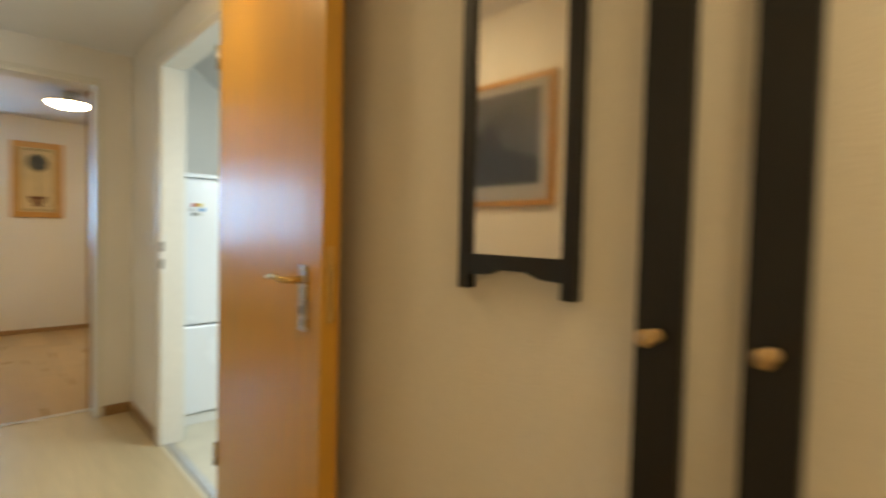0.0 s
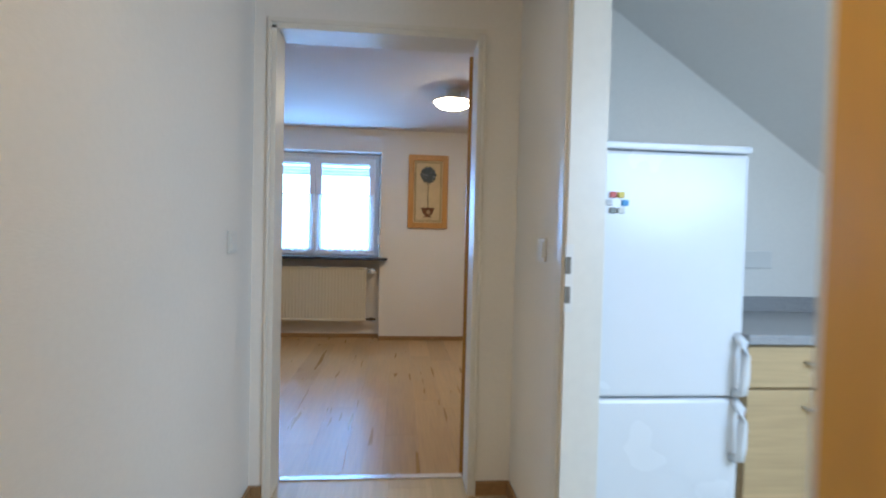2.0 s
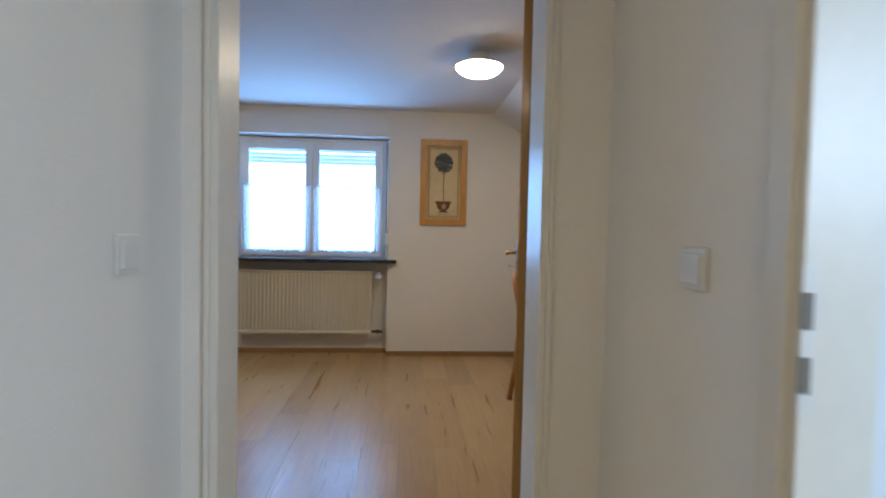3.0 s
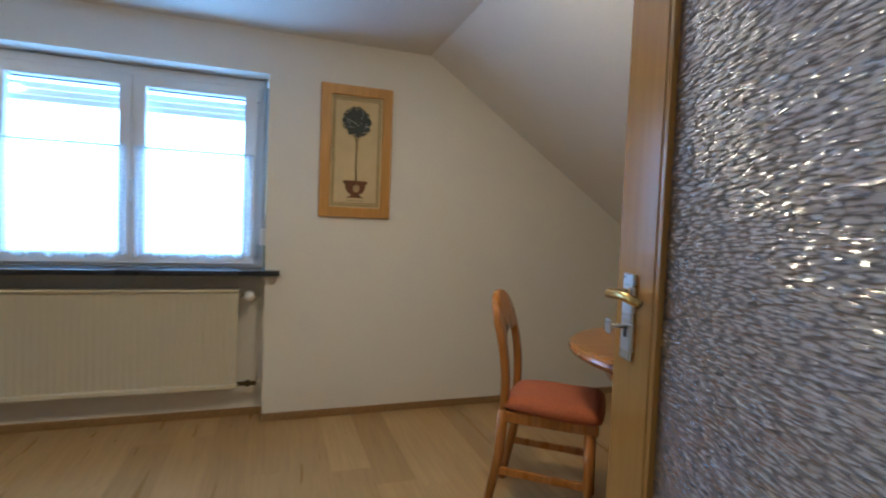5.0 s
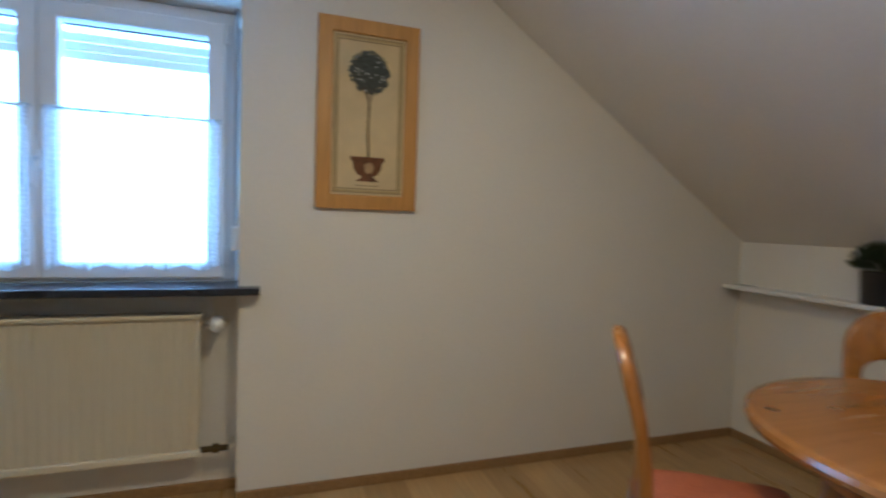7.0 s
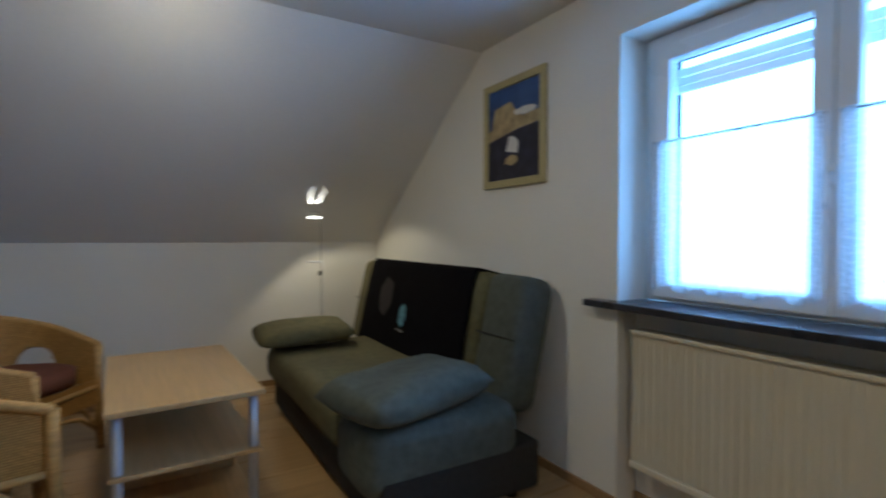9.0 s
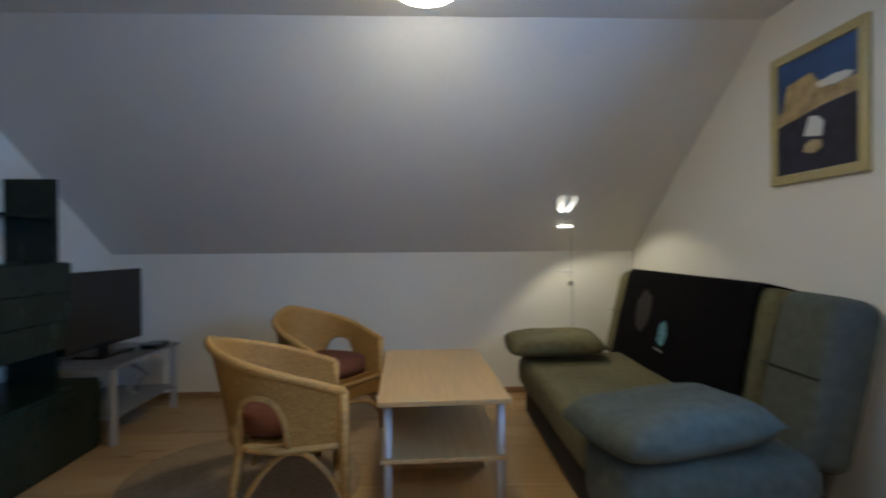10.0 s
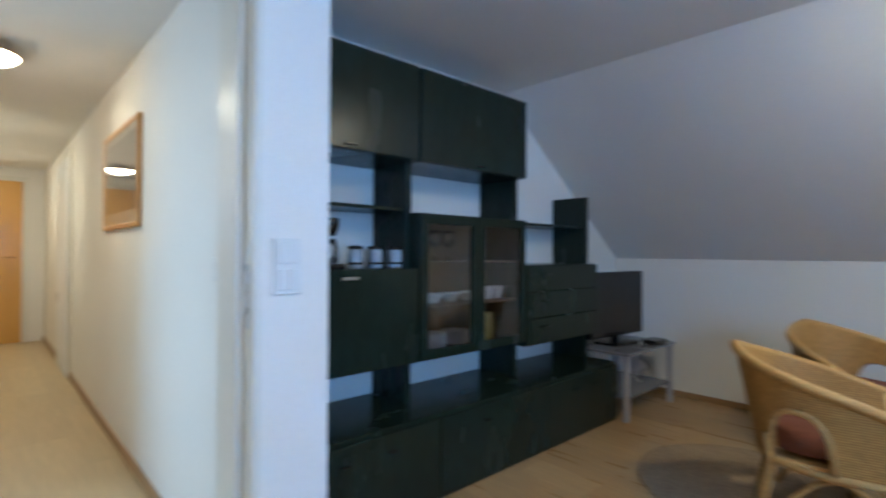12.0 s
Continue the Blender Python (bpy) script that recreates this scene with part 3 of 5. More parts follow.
def blob(cx, cz, rx, rz, n=18, rough=0.15, seed=0):
    return [(cx + rx * (1 + rough * noise.noise(Vector((i * 1.3, seed, 0)))) * math.cos(2 * math.pi * i / n), cz + rz * (1 + rough * noise.noise(Vector((i * 1.3, seed, 5)))) * math.sin(2 * math.pi * i / n)) for i in range(n)]


tp = picture("tree_picture", pose(0.808, YN - 0.002, 1.592), 0.437, 0.803, 0.062, FRAMEW, 0.022, "pine-framed print of a potted round-headed tree", PAPER)
yb = -0.0112
part("printed_border", ring_frame(-0.135, 0.135, -0.315, 0.315, 0.004, yb - 0.0008, yb, 0), LINE, tp, "thin ochre printed border")
part("printed_border", ring_frame(-0.147, 0.147, -0.330, 0.330, 0.003, yb - 0.0008, yb, 0), LINE, tp, "thin ochre printed border")
part("printed_band", ring_frame(-0.1435, 0.1435, -0.3265, 0.3265, 0.008, yb - 0.0006, yb, 0), mat("ochre_paper_band", (0.50, 0.37, 0.17), 0.8, 0, 0.1, 30), tp, "ochre printed band")
random.seed(4)
lf = bmesh.new()
for i in range(420):
    a, r = random.uniform(0, 6.283), 0.088 * math.sqrt(random.random())
    s = random.uniform(0.007, 0.013)
    c = Matrix.Translation((r * math.cos(a), yb - 0.0012 - 0.000004 * i, 0.185 + 1.02 * r * math.sin(a))) @ Matrix.Rotation(random.uniform(0, 6.28), 4, "Y")
    vs = [lf.verts.new(c @ Vector(q)) for q in ((-s, 0, 0), (0, 0, -s * 0.4), (s, 0, 0), (0, 0, s * 0.4))]
    lf.faces.new(vs)
part("printed_foliage", lf, PLEAF, tp, "dark printed round tree crown")
daub("printed_crown_shade", blob(0, 0.185, 0.078, 0.08, 22, 0.3, 2), yb - 0.0011, PLEAF, tp)
fl = bmesh.new()
for i in range(26):
    a, r = random.uniform(0, 6.283), 0.08 * math.sqrt(random.random())
    vs = [fl.verts.new((r * math.cos(a) + 0.0032 * math.cos(k), yb - 0.0034, 0.185 + r * math.sin(a) + 0.0032 * math.sin(k))) for k in (0, 1.26, 2.51, 3.77, 5.03)]
    fl.faces.new(vs[::-1])
part("printed_blossom", fl, MATW, tp, "tiny pale printed blossoms")
st = tube([(0.004, yb - 0.001, -0.175), (-0.001, yb - 0.001, -0.06), (0.002, yb - 0.001, 0.06)], 0.0042, 6, 0.0034)
merge(st, tube([(0.002, yb - 0.001, 0.055), (-0.028, yb - 0.001, 0.12)], 0.0026, 6))
merge(st, tube([(0.002, yb - 0.001, 0.055), (0.022, yb - 0.001, 0.12)], 0.0026, 6))
merge(st, tube([(0.000, yb - 0.001, 0.075), (-0.006, yb - 0.001, 0.12)], 0.0026, 6))
part("printed_trunk", st, PBARK, tp)
daub("printed_pot", [(-0.074, -0.175), (0.074, -0.175), (0.074, -0.192), (0.063, -0.197), (0.060, -0.226), (0.044, -0.250), (0.026, -0.258), (0.028, -0.266), (0.052, -0.280), (-0.052, -0.280), (-0.028, -0.266), (-0.026, -0.258), (-0.044, -0.250), (-0.060, -0.226), (-0.063, -0.197), (-0.074, -0.192)][::-1], yb - 0.001, PPOT, tp, "printed brown urn")
daub("printed_pot_light", blob(0.006, -0.222, 0.022, 0.024, 12, 0.3, 7), yb - 0.0016, SHINE, tp)
daub("printed_caption", [(-0.05, -0.300), (0.05, -0.300), (0.05, -0.297), (-0.05, -0.297)], yb - 0.001, LINE, tp)

sp = picture("sofa_picture", pose(-1.866, YN - 0.002, 1.715), 0.53, 0.60, 0.042, GOLD, 0.022, "gold-framed painting of a pale harbour under blue sky", mat("painted_sky", (0.045, 0.10, 0.28), 0.6, 0, 0.35, 5, stain=0.3))
sea = mat("painted_sea", (0.022, 0.022, 0.045), 0.6, 0, 0.4, 14)
ochre = mat("painted_house", (0.42, 0.32, 0.16), 0.6, 0, 0.35, 22)
daub("painted_water", [(-0.222, -0.257), (0.222, -0.257), (0.222, 0.02), (0.05, 0.01), (-0.222, -0.03)], yb - 0.001, sea, sp)
daub("painted_shore", [(-0.222, -0.03), (0.05, 0.012), (0.222, 0.022), (0.222, 0.085), (0.08, 0.075), (0.02, 0.12), (-0.02, 0.17), (-0.16, 0.15), (-0.19, 0.04), (-0.222, 0.03)], yb - 0.0015, ochre, sp, "ochre painted houses")
daub("painted_cloud", blob(0.10, 0.10, 0.10, 0.02, 16, 0.5, 3), yb - 0.002, MATW, sp)
daub("painted_boat", [(-0.06, -0.10), (0.04, -0.12), (0.05, -0.06), (0.02, -0.03), (-0.03, -0.02)], yb - 0.002, MATW, sp)
daub("painted_reflection", blob(-0.01, -0.155, 0.05, 0.03, 14, 0.4, 9), yb - 0.002, ochre, sp)

hp = picture("castle_print", pose(HW + 0.002, -1.885, 1.545, 0, 0, 90), 0.95, 0.57, 0.026, FRAMEW, 0.02, "oak-framed black-and-white castle photograph behind glass", MATW)
gry = mat("photo_grey", (0.20, 0.20, 0.21), 0.5, 0, 0.5, 6, stain=0.4)
drk = mat("photo_dark", (0.055, 0.055, 0.06), 0.5, 0, 0.4, 12, stain=0.3)
yb2 = -0.0092
daub("photo", [(-0.40, -0.19), (0.40, -0.19), (0.40, 0.225), (-0.40, 0.225)], yb2, gry, hp)
daub("photo_hill", [(-0.40, -0.19), (0.40, -0.19), (0.40, -0.10), (0.30, 0.0), (0.22, -0.03), (0.20, 0.10), (0.16, 0.16), (0.12, 0.08), (0.10, 0.19), (0.06, 0.08), (-0.05, 0.05), (-0.12, 0.12), (-0.2, -0.02), (-0.40, -0.08)], yb2 - 0.001, drk, hp, "dark castle and hill")
daub("photo_tower", [(0.25, -0.12), (0.32, -0.12), (0.32, 0.02), (0.285, 0.07), (0.25, 0.02)], yb2 - 0.0015, gry, hp)
gl = part("glazing", boxes((-0.449, 0.449, -0.0165, -0.0145, -0.259, 0.259)), GLASSM, hp, "glossy picture glass")

# ---- switches ----


def switch(m, w, h, rockers, label):
    s = thing("light_switch", m, label, "light switch")
    part("plate", boxes((-w / 2, w / 2, -0.009, 0, -h / 2, h / 2), bev=0.003), PLAST, s)
    for x0, x1, z0, z1 in rockers:
        part("rocker", boxes((x0, x1, -0.014, -0.008, z0, z1), bev=0.002), PLAST, s)
    return s


switch(pose(HE - 0.001, -0.465, 1.075, 0, 0, -90), 0.08, 0.08, ((-0.028, 0.028, -0.028, 0.028),), "white light switch on the hall wall")
switch(pose(HW + 0.001, -0.31, 1.075, 0, 0, 90), 0.08, 0.08, ((-0.028, 0.028, -0.028, 0.028),), "white light switch on the hall wall")
switch(pose(-0.122, DY1 + 0.001, 1.095, 0, 0, 180), 0.08, 0.152, ((-0.028, 0.028, 0.008, 0.064), (-0.028, -0.001, -0.064, -0.008), (0.001, 0.028, -0.064, -0.008)), "white double light switch beside the doorway")

# ---- doors ----


def lever(parent, x, y, z, side, plate_h=0.20, zc=-0.058):
    """Handle set on a leaf face whose normal is side * y."""
    part("handle_plate", boxes((x - 0.021, x + 0.021, min(y, y + side * 0.009), max(y, y + side * 0.009), z + zc - plate_h / 2, z + zc + plate_h / 2), bev=0.003), STEEL, parent, "brushed steel handle plate")
    part("handle", tube([(x, y, z), (x, y + side * 0.045, z), (x - 0.012, y + side * 0.052, z), (x - 0.07, y + side * 0.054, z + 0.004), (x - 0.125, y + side * 0.05, z - 0.002)], 0.0095, 10, 0.008), BRASS, parent, "brass and steel lever handle", smooth=True)
    part("keyhole", boxes((x - 0.005, x + 0.005, y + side * 0.008, y + side * 0.0105, z - 0.085, z - 0.065)) if side > 0 else boxes((x - 0.005, x + 0.005, y + side * 0.0105, y + side * 0.008, z - 0.085, z - 0.065)), BLACK, parent)


# kitchen door, swung right round against the hall wall; x runs from the hinge to the lock
kd = thing("door_2", pose(0.958, -1.648, 0, 0, 0, -95.0), "smooth orange beech veneer door standing wide open", "door", "", "structure")
part("leaf", boxes((0, 0.888, -0.0, 0.04, 0.008, 1.985), bev=0.002), DOORW, kd)
part("rebate", boxes((0.0, 0.875, 0.04, 0.052, 0.008, 1.972), bev=0.001), DOORW, kd)
lever(kd, 0.793, 0.0, 1.025, -1, 0.165, -0.045)
part("lock_plate", boxes((0.8875, 0.8895, 0.012, 0.030, 0.93, 1.11)), BRASS, kd, "steel lock plate")
for z in (0.25, 1.72):
    part("hinge", tube([(-0.004, -0.006, z), (-0.004, -0.006, z + 0.09)], 0.007), STEEL, kd, "steel hinge", smooth=True)

# living room door with privacy glass; x runs from the hinge to the lock
ld = thing("door_1", pose(0.850, 0.172, 0, 0, 0, 77.0), "beech framed door with rippled privacy glass, open", "door", "", "structure")
lw, st_w = 0.923, 0.143
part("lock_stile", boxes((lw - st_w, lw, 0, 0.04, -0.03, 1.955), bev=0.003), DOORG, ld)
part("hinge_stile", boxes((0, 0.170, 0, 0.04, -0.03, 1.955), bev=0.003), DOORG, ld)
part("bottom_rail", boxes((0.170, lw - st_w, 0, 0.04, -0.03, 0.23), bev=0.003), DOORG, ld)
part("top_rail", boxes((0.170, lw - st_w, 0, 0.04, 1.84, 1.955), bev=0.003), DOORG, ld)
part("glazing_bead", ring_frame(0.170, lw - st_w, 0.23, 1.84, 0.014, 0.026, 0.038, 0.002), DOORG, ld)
rp = part("glass_panel", boxes((0.165, lw - st_w + 0.005, 0.017, 0.023, 0.225, 1.845)), RIPPLE, ld, "rippled privacy glass")
lever(ld, lw - 0.064, 0.04, 1.04, 1, 0.17, -0.046)
lever(ld, lw - 0.064, 0.0, 1.04, -1, 0.17, -0.046)
part("key", tube([(lw - 0.064, 0.05, 0.975), (lw - 0.064, 0.085, 0.975)], 0.004), STEEL, ld, "steel key", smooth=True)
part("key_bow", boxes((lw - 0.076, lw - 0.052, 0.082, 0.086, 0.962, 0.988), bev=0.001), STEEL, ld, "steel key")

# doors at the far end of the hall
fd = thing("door_3", pose(0.12, HS, 0), "closed beech veneer door at the hall's end", "door", "", "structure")
part("leaf", boxes((0.0, 0.80, 0.002, 0.03, 0.005, 1.98), bev=0.003), DOORW, fd)
part("door_frame", ring_frame(-0.06, 0.86, -0.06, 2.04, 0.06, 0.0, 0.018, 0.003), TRIM, fd, "cream door frame")
part("handle", tube([(0.07, 0.03, 1.05), (0.07, 0.07, 1.05), (0.18, 0.075, 1.05)], 0.009), BRASS, fd, "brass lever handle", smooth=True)
wd = thing("door_4", pose(HW, -4.1, 0, 0, 0, -90), "white lacquered door in the hall", "door", "", "structure")
part("leaf", boxes((0.0, 0.80, 0.002, 0.03, 0.005, 1.98), bev=0.003), PVC, wd)
part("door_frame", ring_frame(-0.06, 0.86, -0.06, 2.04, 0.06, 0.0, 0.018, 0.003), TRIM, wd, "cream door frame")

# ---- ceiling lamps ----


def bowl(name, x, y, z, shade, label, drop=0.0):
    o = thing(name, pose(x, y, z - drop), label, "ceiling lamp", "ceiling lamps")
    part("rim", lathe([(0.146, -0.053), (0.151, -0.051), (0.155, -0.055), (0.151, -0.060), (0.146, -0.058)], 40), BRASS, o, "thin brass rim", smooth=True)
    part("base_plate", lathe([(0.01, drop), (0.062, drop), (0.062, -0.016), (0.018, -0.020), (0.018, -0.108), (0.008, -0.112)], 32), PLAST, o, "white base plate")
    part("shade", lathe([(0.145, -0.056), (0.143, -0.064), (0.125, -0.082), (0.095, -0.098), (0.05, -0.108), (0.012, -0.111)], 40), shade, o, "lit frosted glass bowl", smooth=True)
    return o


bowl("ceiling_lamp", 0.90, 1.77, ZC, SHADE, "lit frosted glass bowl lamp on the ceiling", 0.03)
bowl("ceiling_lamp", -1.80, 1.65, ZC, SHADE, "lit frosted glass bowl lamp on the ceiling")
bowl("ceiling_lamp", 0.50, -1.86, HZ, HSHADE, "lit frosted glass bowl lamp in the hall")
# Second hall lamp, added out of view to brighten the wall by the mirror.
bowl("ceiling_lamp", 0.66, -3.92, HZ, HSHADE, "lit frosted glass bowl lamp in the hall")
bowl("ceiling_lamp", 0.55, -5.50, HZ, HSHADE, "lit frosted glass bowl lamp in the hall")

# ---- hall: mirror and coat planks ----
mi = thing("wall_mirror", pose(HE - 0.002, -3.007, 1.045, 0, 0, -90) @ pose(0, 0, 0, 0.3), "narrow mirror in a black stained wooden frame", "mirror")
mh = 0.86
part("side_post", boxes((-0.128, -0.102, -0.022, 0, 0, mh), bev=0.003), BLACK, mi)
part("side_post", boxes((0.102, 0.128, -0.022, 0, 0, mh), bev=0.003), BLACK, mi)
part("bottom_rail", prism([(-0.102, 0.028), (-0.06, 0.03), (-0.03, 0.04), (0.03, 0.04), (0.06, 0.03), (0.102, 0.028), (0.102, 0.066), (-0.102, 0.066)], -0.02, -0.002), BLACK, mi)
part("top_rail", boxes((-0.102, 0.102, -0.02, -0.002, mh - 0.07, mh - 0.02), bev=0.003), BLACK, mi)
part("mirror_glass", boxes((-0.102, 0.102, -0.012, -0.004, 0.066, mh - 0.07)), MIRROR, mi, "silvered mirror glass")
for y in (-3.266, -3.402):
    pk = thing("coat_plank", pose(HE - 0.001, y, 0.12, 0, 0, -90), "upright black coat plank with a wooden knob", "coat rack", "coat planks")
    part("plank", boxes((-0.032, 0.032, -0.022, 0, 0, 1.75), bev=0.003), BLACK, pk)
    part("knob", tube([(0, -0.02, 0.897), (0, -0.046, 0.897), (0, -0.056, 0.897), (0, -0.062, 0.897)], 0.009, 14, 0.0125), BEECHT, pk, "pale wooden knob", smooth=True)
sr = thing("wooden_shelf_rail", pose(HE - 0.001, -3.334, 0.60, 0, 0, -90), "small pale wooden rail between the coat planks", "rail")
part("rail", boxes((-0.038, 0.038, -0.02, 0, 0, 0.03), bev=0.004), BEECHT, sr)

# ---- kitchen seen through its door ----
fr = thing("fridge", pose(1.14, 0.015, 0), "white fridge-freezer with magnets", "fridge")
part("body", boxes((0, 0.55, -0.50, 0, 0.04, 1.44), bev=0.008), FRIDGE, fr)
for z0, z1 in ((0.065, 0.575), (0.583, 1.416)):
    d = part("door", boxes((0.0, 0.55, -0.555, -0.502, z0, z1), bev=0.012), FRIDGE, fr)
    zz = z1 - 0.205 if z0 < 0.1 else z0 + 0.012
    part("handle", tube([(0.528, -0.555, zz), (0.528, -0.592, zz + 0.015), (0.528, -0.600, zz + 0.06), (0.528, -0.600, zz + 0.14), (0.528, -0.592, zz + 0.18), (0.528, -0.555, zz + 0.20)], 0.016), FRIDGE, d, "white bar handle", smooth=True)
part("top_cover", boxes((-0.005, 0.555, -0.56, 0, 1.42, 1.445), bev=0.006), FRIDGE, fr)
part("plinth", boxes((0.005, 0.545, -0.535, -0.03, 0.0, 0.06)), PLAST, fr, "pale plinth")
random.seed(8)
for i, c in enumerate(((0.02, 0.25, 0.55), (0.65, 0.50, 0.03), (0.55, 0.06, 0.04), (0.5, 0.5, 0.5), (0.2, 0.22, 0.2), (0.6, 0.6, 0.55))):
    a = i * 1.05
    mg = tagged(part("fridge_magnet", boxes((1.222 + 0.028 * math.cos(a) - 0.012, 1.222 + 0.028 * math.cos(a) + 0.012, -0.547, -0.541, 1.24 + 0.030 * math.sin(a) - 0.010, 1.24 + 0.030 * math.sin(a) + 0.010), bev=0.003), mat("magnet_%d" % i, c, 0.4)), "small coloured magnet on the fridge", "magnet", "fridge magnets")
ku = thing("base_cabinet", pose(1.72, 0.015, 0), "beech base cabinet beside the fridge", "cabinet")
part("body", boxes((0, 1.2, -0.52, 0, 0.10, 0.765)), KWOOD, ku)
part("plinth", boxes((0, 1.2, -0.48, 0, 0, 0.10)), TVB, ku)
for i in range(2):
    for z0, z1 in ((0.12, 0.60), (0.61, 0.755)):
        f = part("drawer_front" if z0 > 0.5 else "door", boxes((0.6 * i + 0.004, 0.6 * i + 0.596, -0.54, -0.52, z0, z1), bev=0.003), KWOOD, ku)
        zz = z0 + 0.09 if z0 > 0.5 else z1 - 0.06
        part("handle", tube([(0.6 * i + 0.22, -0.54, zz), (0.6 * i + 0.22, -0.565, zz), (0.6 * i + 0.38, -0.565, zz), (0.6 * i + 0.38, -0.54, zz)], 0.006), STEEL, f, "steel bar handle", smooth=True)
tagged(part("worktop", boxes((1.705, 2.925, -0.55, 0.018, 0.765, 0.80), bev=0.006), SLIDE), "grey speckled worktop on the kitchen cabinet", "worktop")
structure("splashback", boxes((1.705, 2.9, 0.014, 0.02, 0.80, 0.87)), SLIDE, "low grey splashback strip", "splashback")
so = thing("power_socket", pose(2.15, 0.019, 1.04), "white double power socket on the kitchen wall", "socket")
part("plate", boxes((-0.075, 0.075, -0.01, 0, -0.04, 0.04), bev=0.003), PLAST, so)
for x in (-0.036, 0.036):
    part("insert", lathe([(0.020, -0.003), (0.021, 0.0), (0.006, -0.001)], 20), PVC, so).matrix_local = pose(x, -0.010, 0, 90)

# ---- dining: table and chairs ----
TX, TY = 1.955, 1.755
ta = thing("dining_table", pose(TX, TY, FZ), "round varnished knotty pine dining table", "table")
part("tabletop", lathe([(0.43, 0.706), (0.480, 0.710), (0.497, 0.720), (0.501, 0.732), (0.496, 0.744), (0.484, 0.751), (0.475, 0.752), (0.02, 0.752)], 64), PINETOP, ta)
part("apron", lathe([(0.33, 0.62), (0.345, 0.62), (0.345, 0.708), (0.33, 0.708)], 40), PINE, ta)
for k in range(4):
    a = radians(3 + 90 * k)
    part("leg", tube([(0.33 * math.cos(a), 0.33 * math.sin(a), 0.71), (0.36 * math.cos(a), 0.36 * math.sin(a), 0.0)], 0.031, 14, 0.026), PINE, ta, smooth=True)


def dining_chair(m):
    """Pine chair, facing +x, its base in the middle of the seat."""
    c = thing("dining_chair", m, "knotty pine dining chair with a terracotta padded seat", "chair", "chairs round the dining table")
    W = 0.166
    # arched back board, bowed in side view
    def arch(half, foot, spring, rise, power):
        pts = [(-half, foot), (-half, spring)]
        for i in range(1, 16):
            a = math.pi * i / 16
            x, z = math.cos(math.pi - a), math.sin(a)
            pts.append((half * math.copysign(abs(x) ** power, x), spring + rise * z ** power))
        return pts + [(half, spring), (half, foot)]

    bm = bmesh.new()
    rows2 = [[bm.verts.new((0, x, z)) for x, z in arch(*q)] for q in ((W, 0.40, 0.735, 0.157, 0.85), (W - 0.054, 0.40, 0.672, 0.062, 0.85))]
    for i in range(len(rows2[0]) - 1):
        bm.faces.new((rows2[0][i], rows2[0][i + 1], rows2[1][i + 1], rows2[1][i]))
    bmesh.ops.subdivide_edges(bm, edges=[e for e in bm.edges if abs(e.verts[0].co.z - e.verts[1].co.z) > 0.2], cuts=5)
    r = bmesh.ops.extrude_face_region(bm, geom=bm.faces[:])
    for v in r["geom"]:
        if isinstance(v, bmesh.types.BMVert):
            v.co.x += 0.034
    bmesh.ops.recalc_face_normals(bm, faces=bm.faces[:])
    for v in bm.verts:
        z = v.co.z
        v.co.x += -0.205 - 0.075 * ((z - 0.40) / 0.49) ** 1.6 + 0.018 * math.sin((z - 0.4) / 0.49 * math.pi)
    sharp = [e for e in bm.edges if e.is_manifold and e.calc_face_angle() > 0.9]
    bmesh.ops.bevel(bm, geom=sharp, offset=0.013, segments=4, profile=0.5, affect="EDGES")
    part("backrest", bm, PINE, c, smooth=True)
    bm = boxes((-0.19, 0.20, -0.172, 0.172, 0.385, 0.43), bev=0.006)
    part("seat_frame", bm, PINE, c)
    seat = cushion(0.42, 0.39, 0.075, 0.32, 3)
    for v in seat.verts:
        v.co.y *= 1 + 0.10 * (v.co.x / 0.22)
    bmesh.ops.translate(seat, verts=seat.verts[:], vec=(0.01, 0, 0.448))
    part("seat", seat, RUST, c, "terracotta padded seat", smooth=True)
    for sy in (-1, 1):
        part("leg", tube([(0.165, sy * 0.165, 0.39), (0.172, sy * 0.178, 0.0)], 0.021, 8, 0.017), PINE, c, smooth=True)
        part("leg", tube([(-0.185, sy * 0.155, 0.43), (-0.195, sy * 0.160, 0.25), (-0.245, sy * 0.165, 0.0)], 0.024, 8, 0.019), PINE, c, smooth=True)
        part("stretcher", boxes((-0.205, 0.165, sy * 0.163 - 0.009, sy * 0.163 + 0.009, 0.17, 0.20), bev=0.004), PINE, c)
    part("crossbar", boxes((0.158, 0.180, -0.16, 0.16, 0.23, 0.262), bev=0.004), PINE, c)
    for p in c.children:
        for v in p.data.vertices:
            v.co.z *= 1.048
    return c


ch = dining_chair(pose(1.510, 2.085, FZ, 0, 0, -38))
copy_thing(ch, pose(2.345, 2.115, FZ, 0, 0, 221))
copy_thing(ch, pose(1.71, 1.53, FZ, 0, 0, 38))

# ---- knee-wall shelf and plants ----
tagged(part("wall_shelf", boxes((XE - 0.13, XE - 0.002, DY1 + 0.1, YN - 0.004, 0.826, 0.848), bev=0.003), PVC), "long narrow white shelf on the knee wall", "shelf")


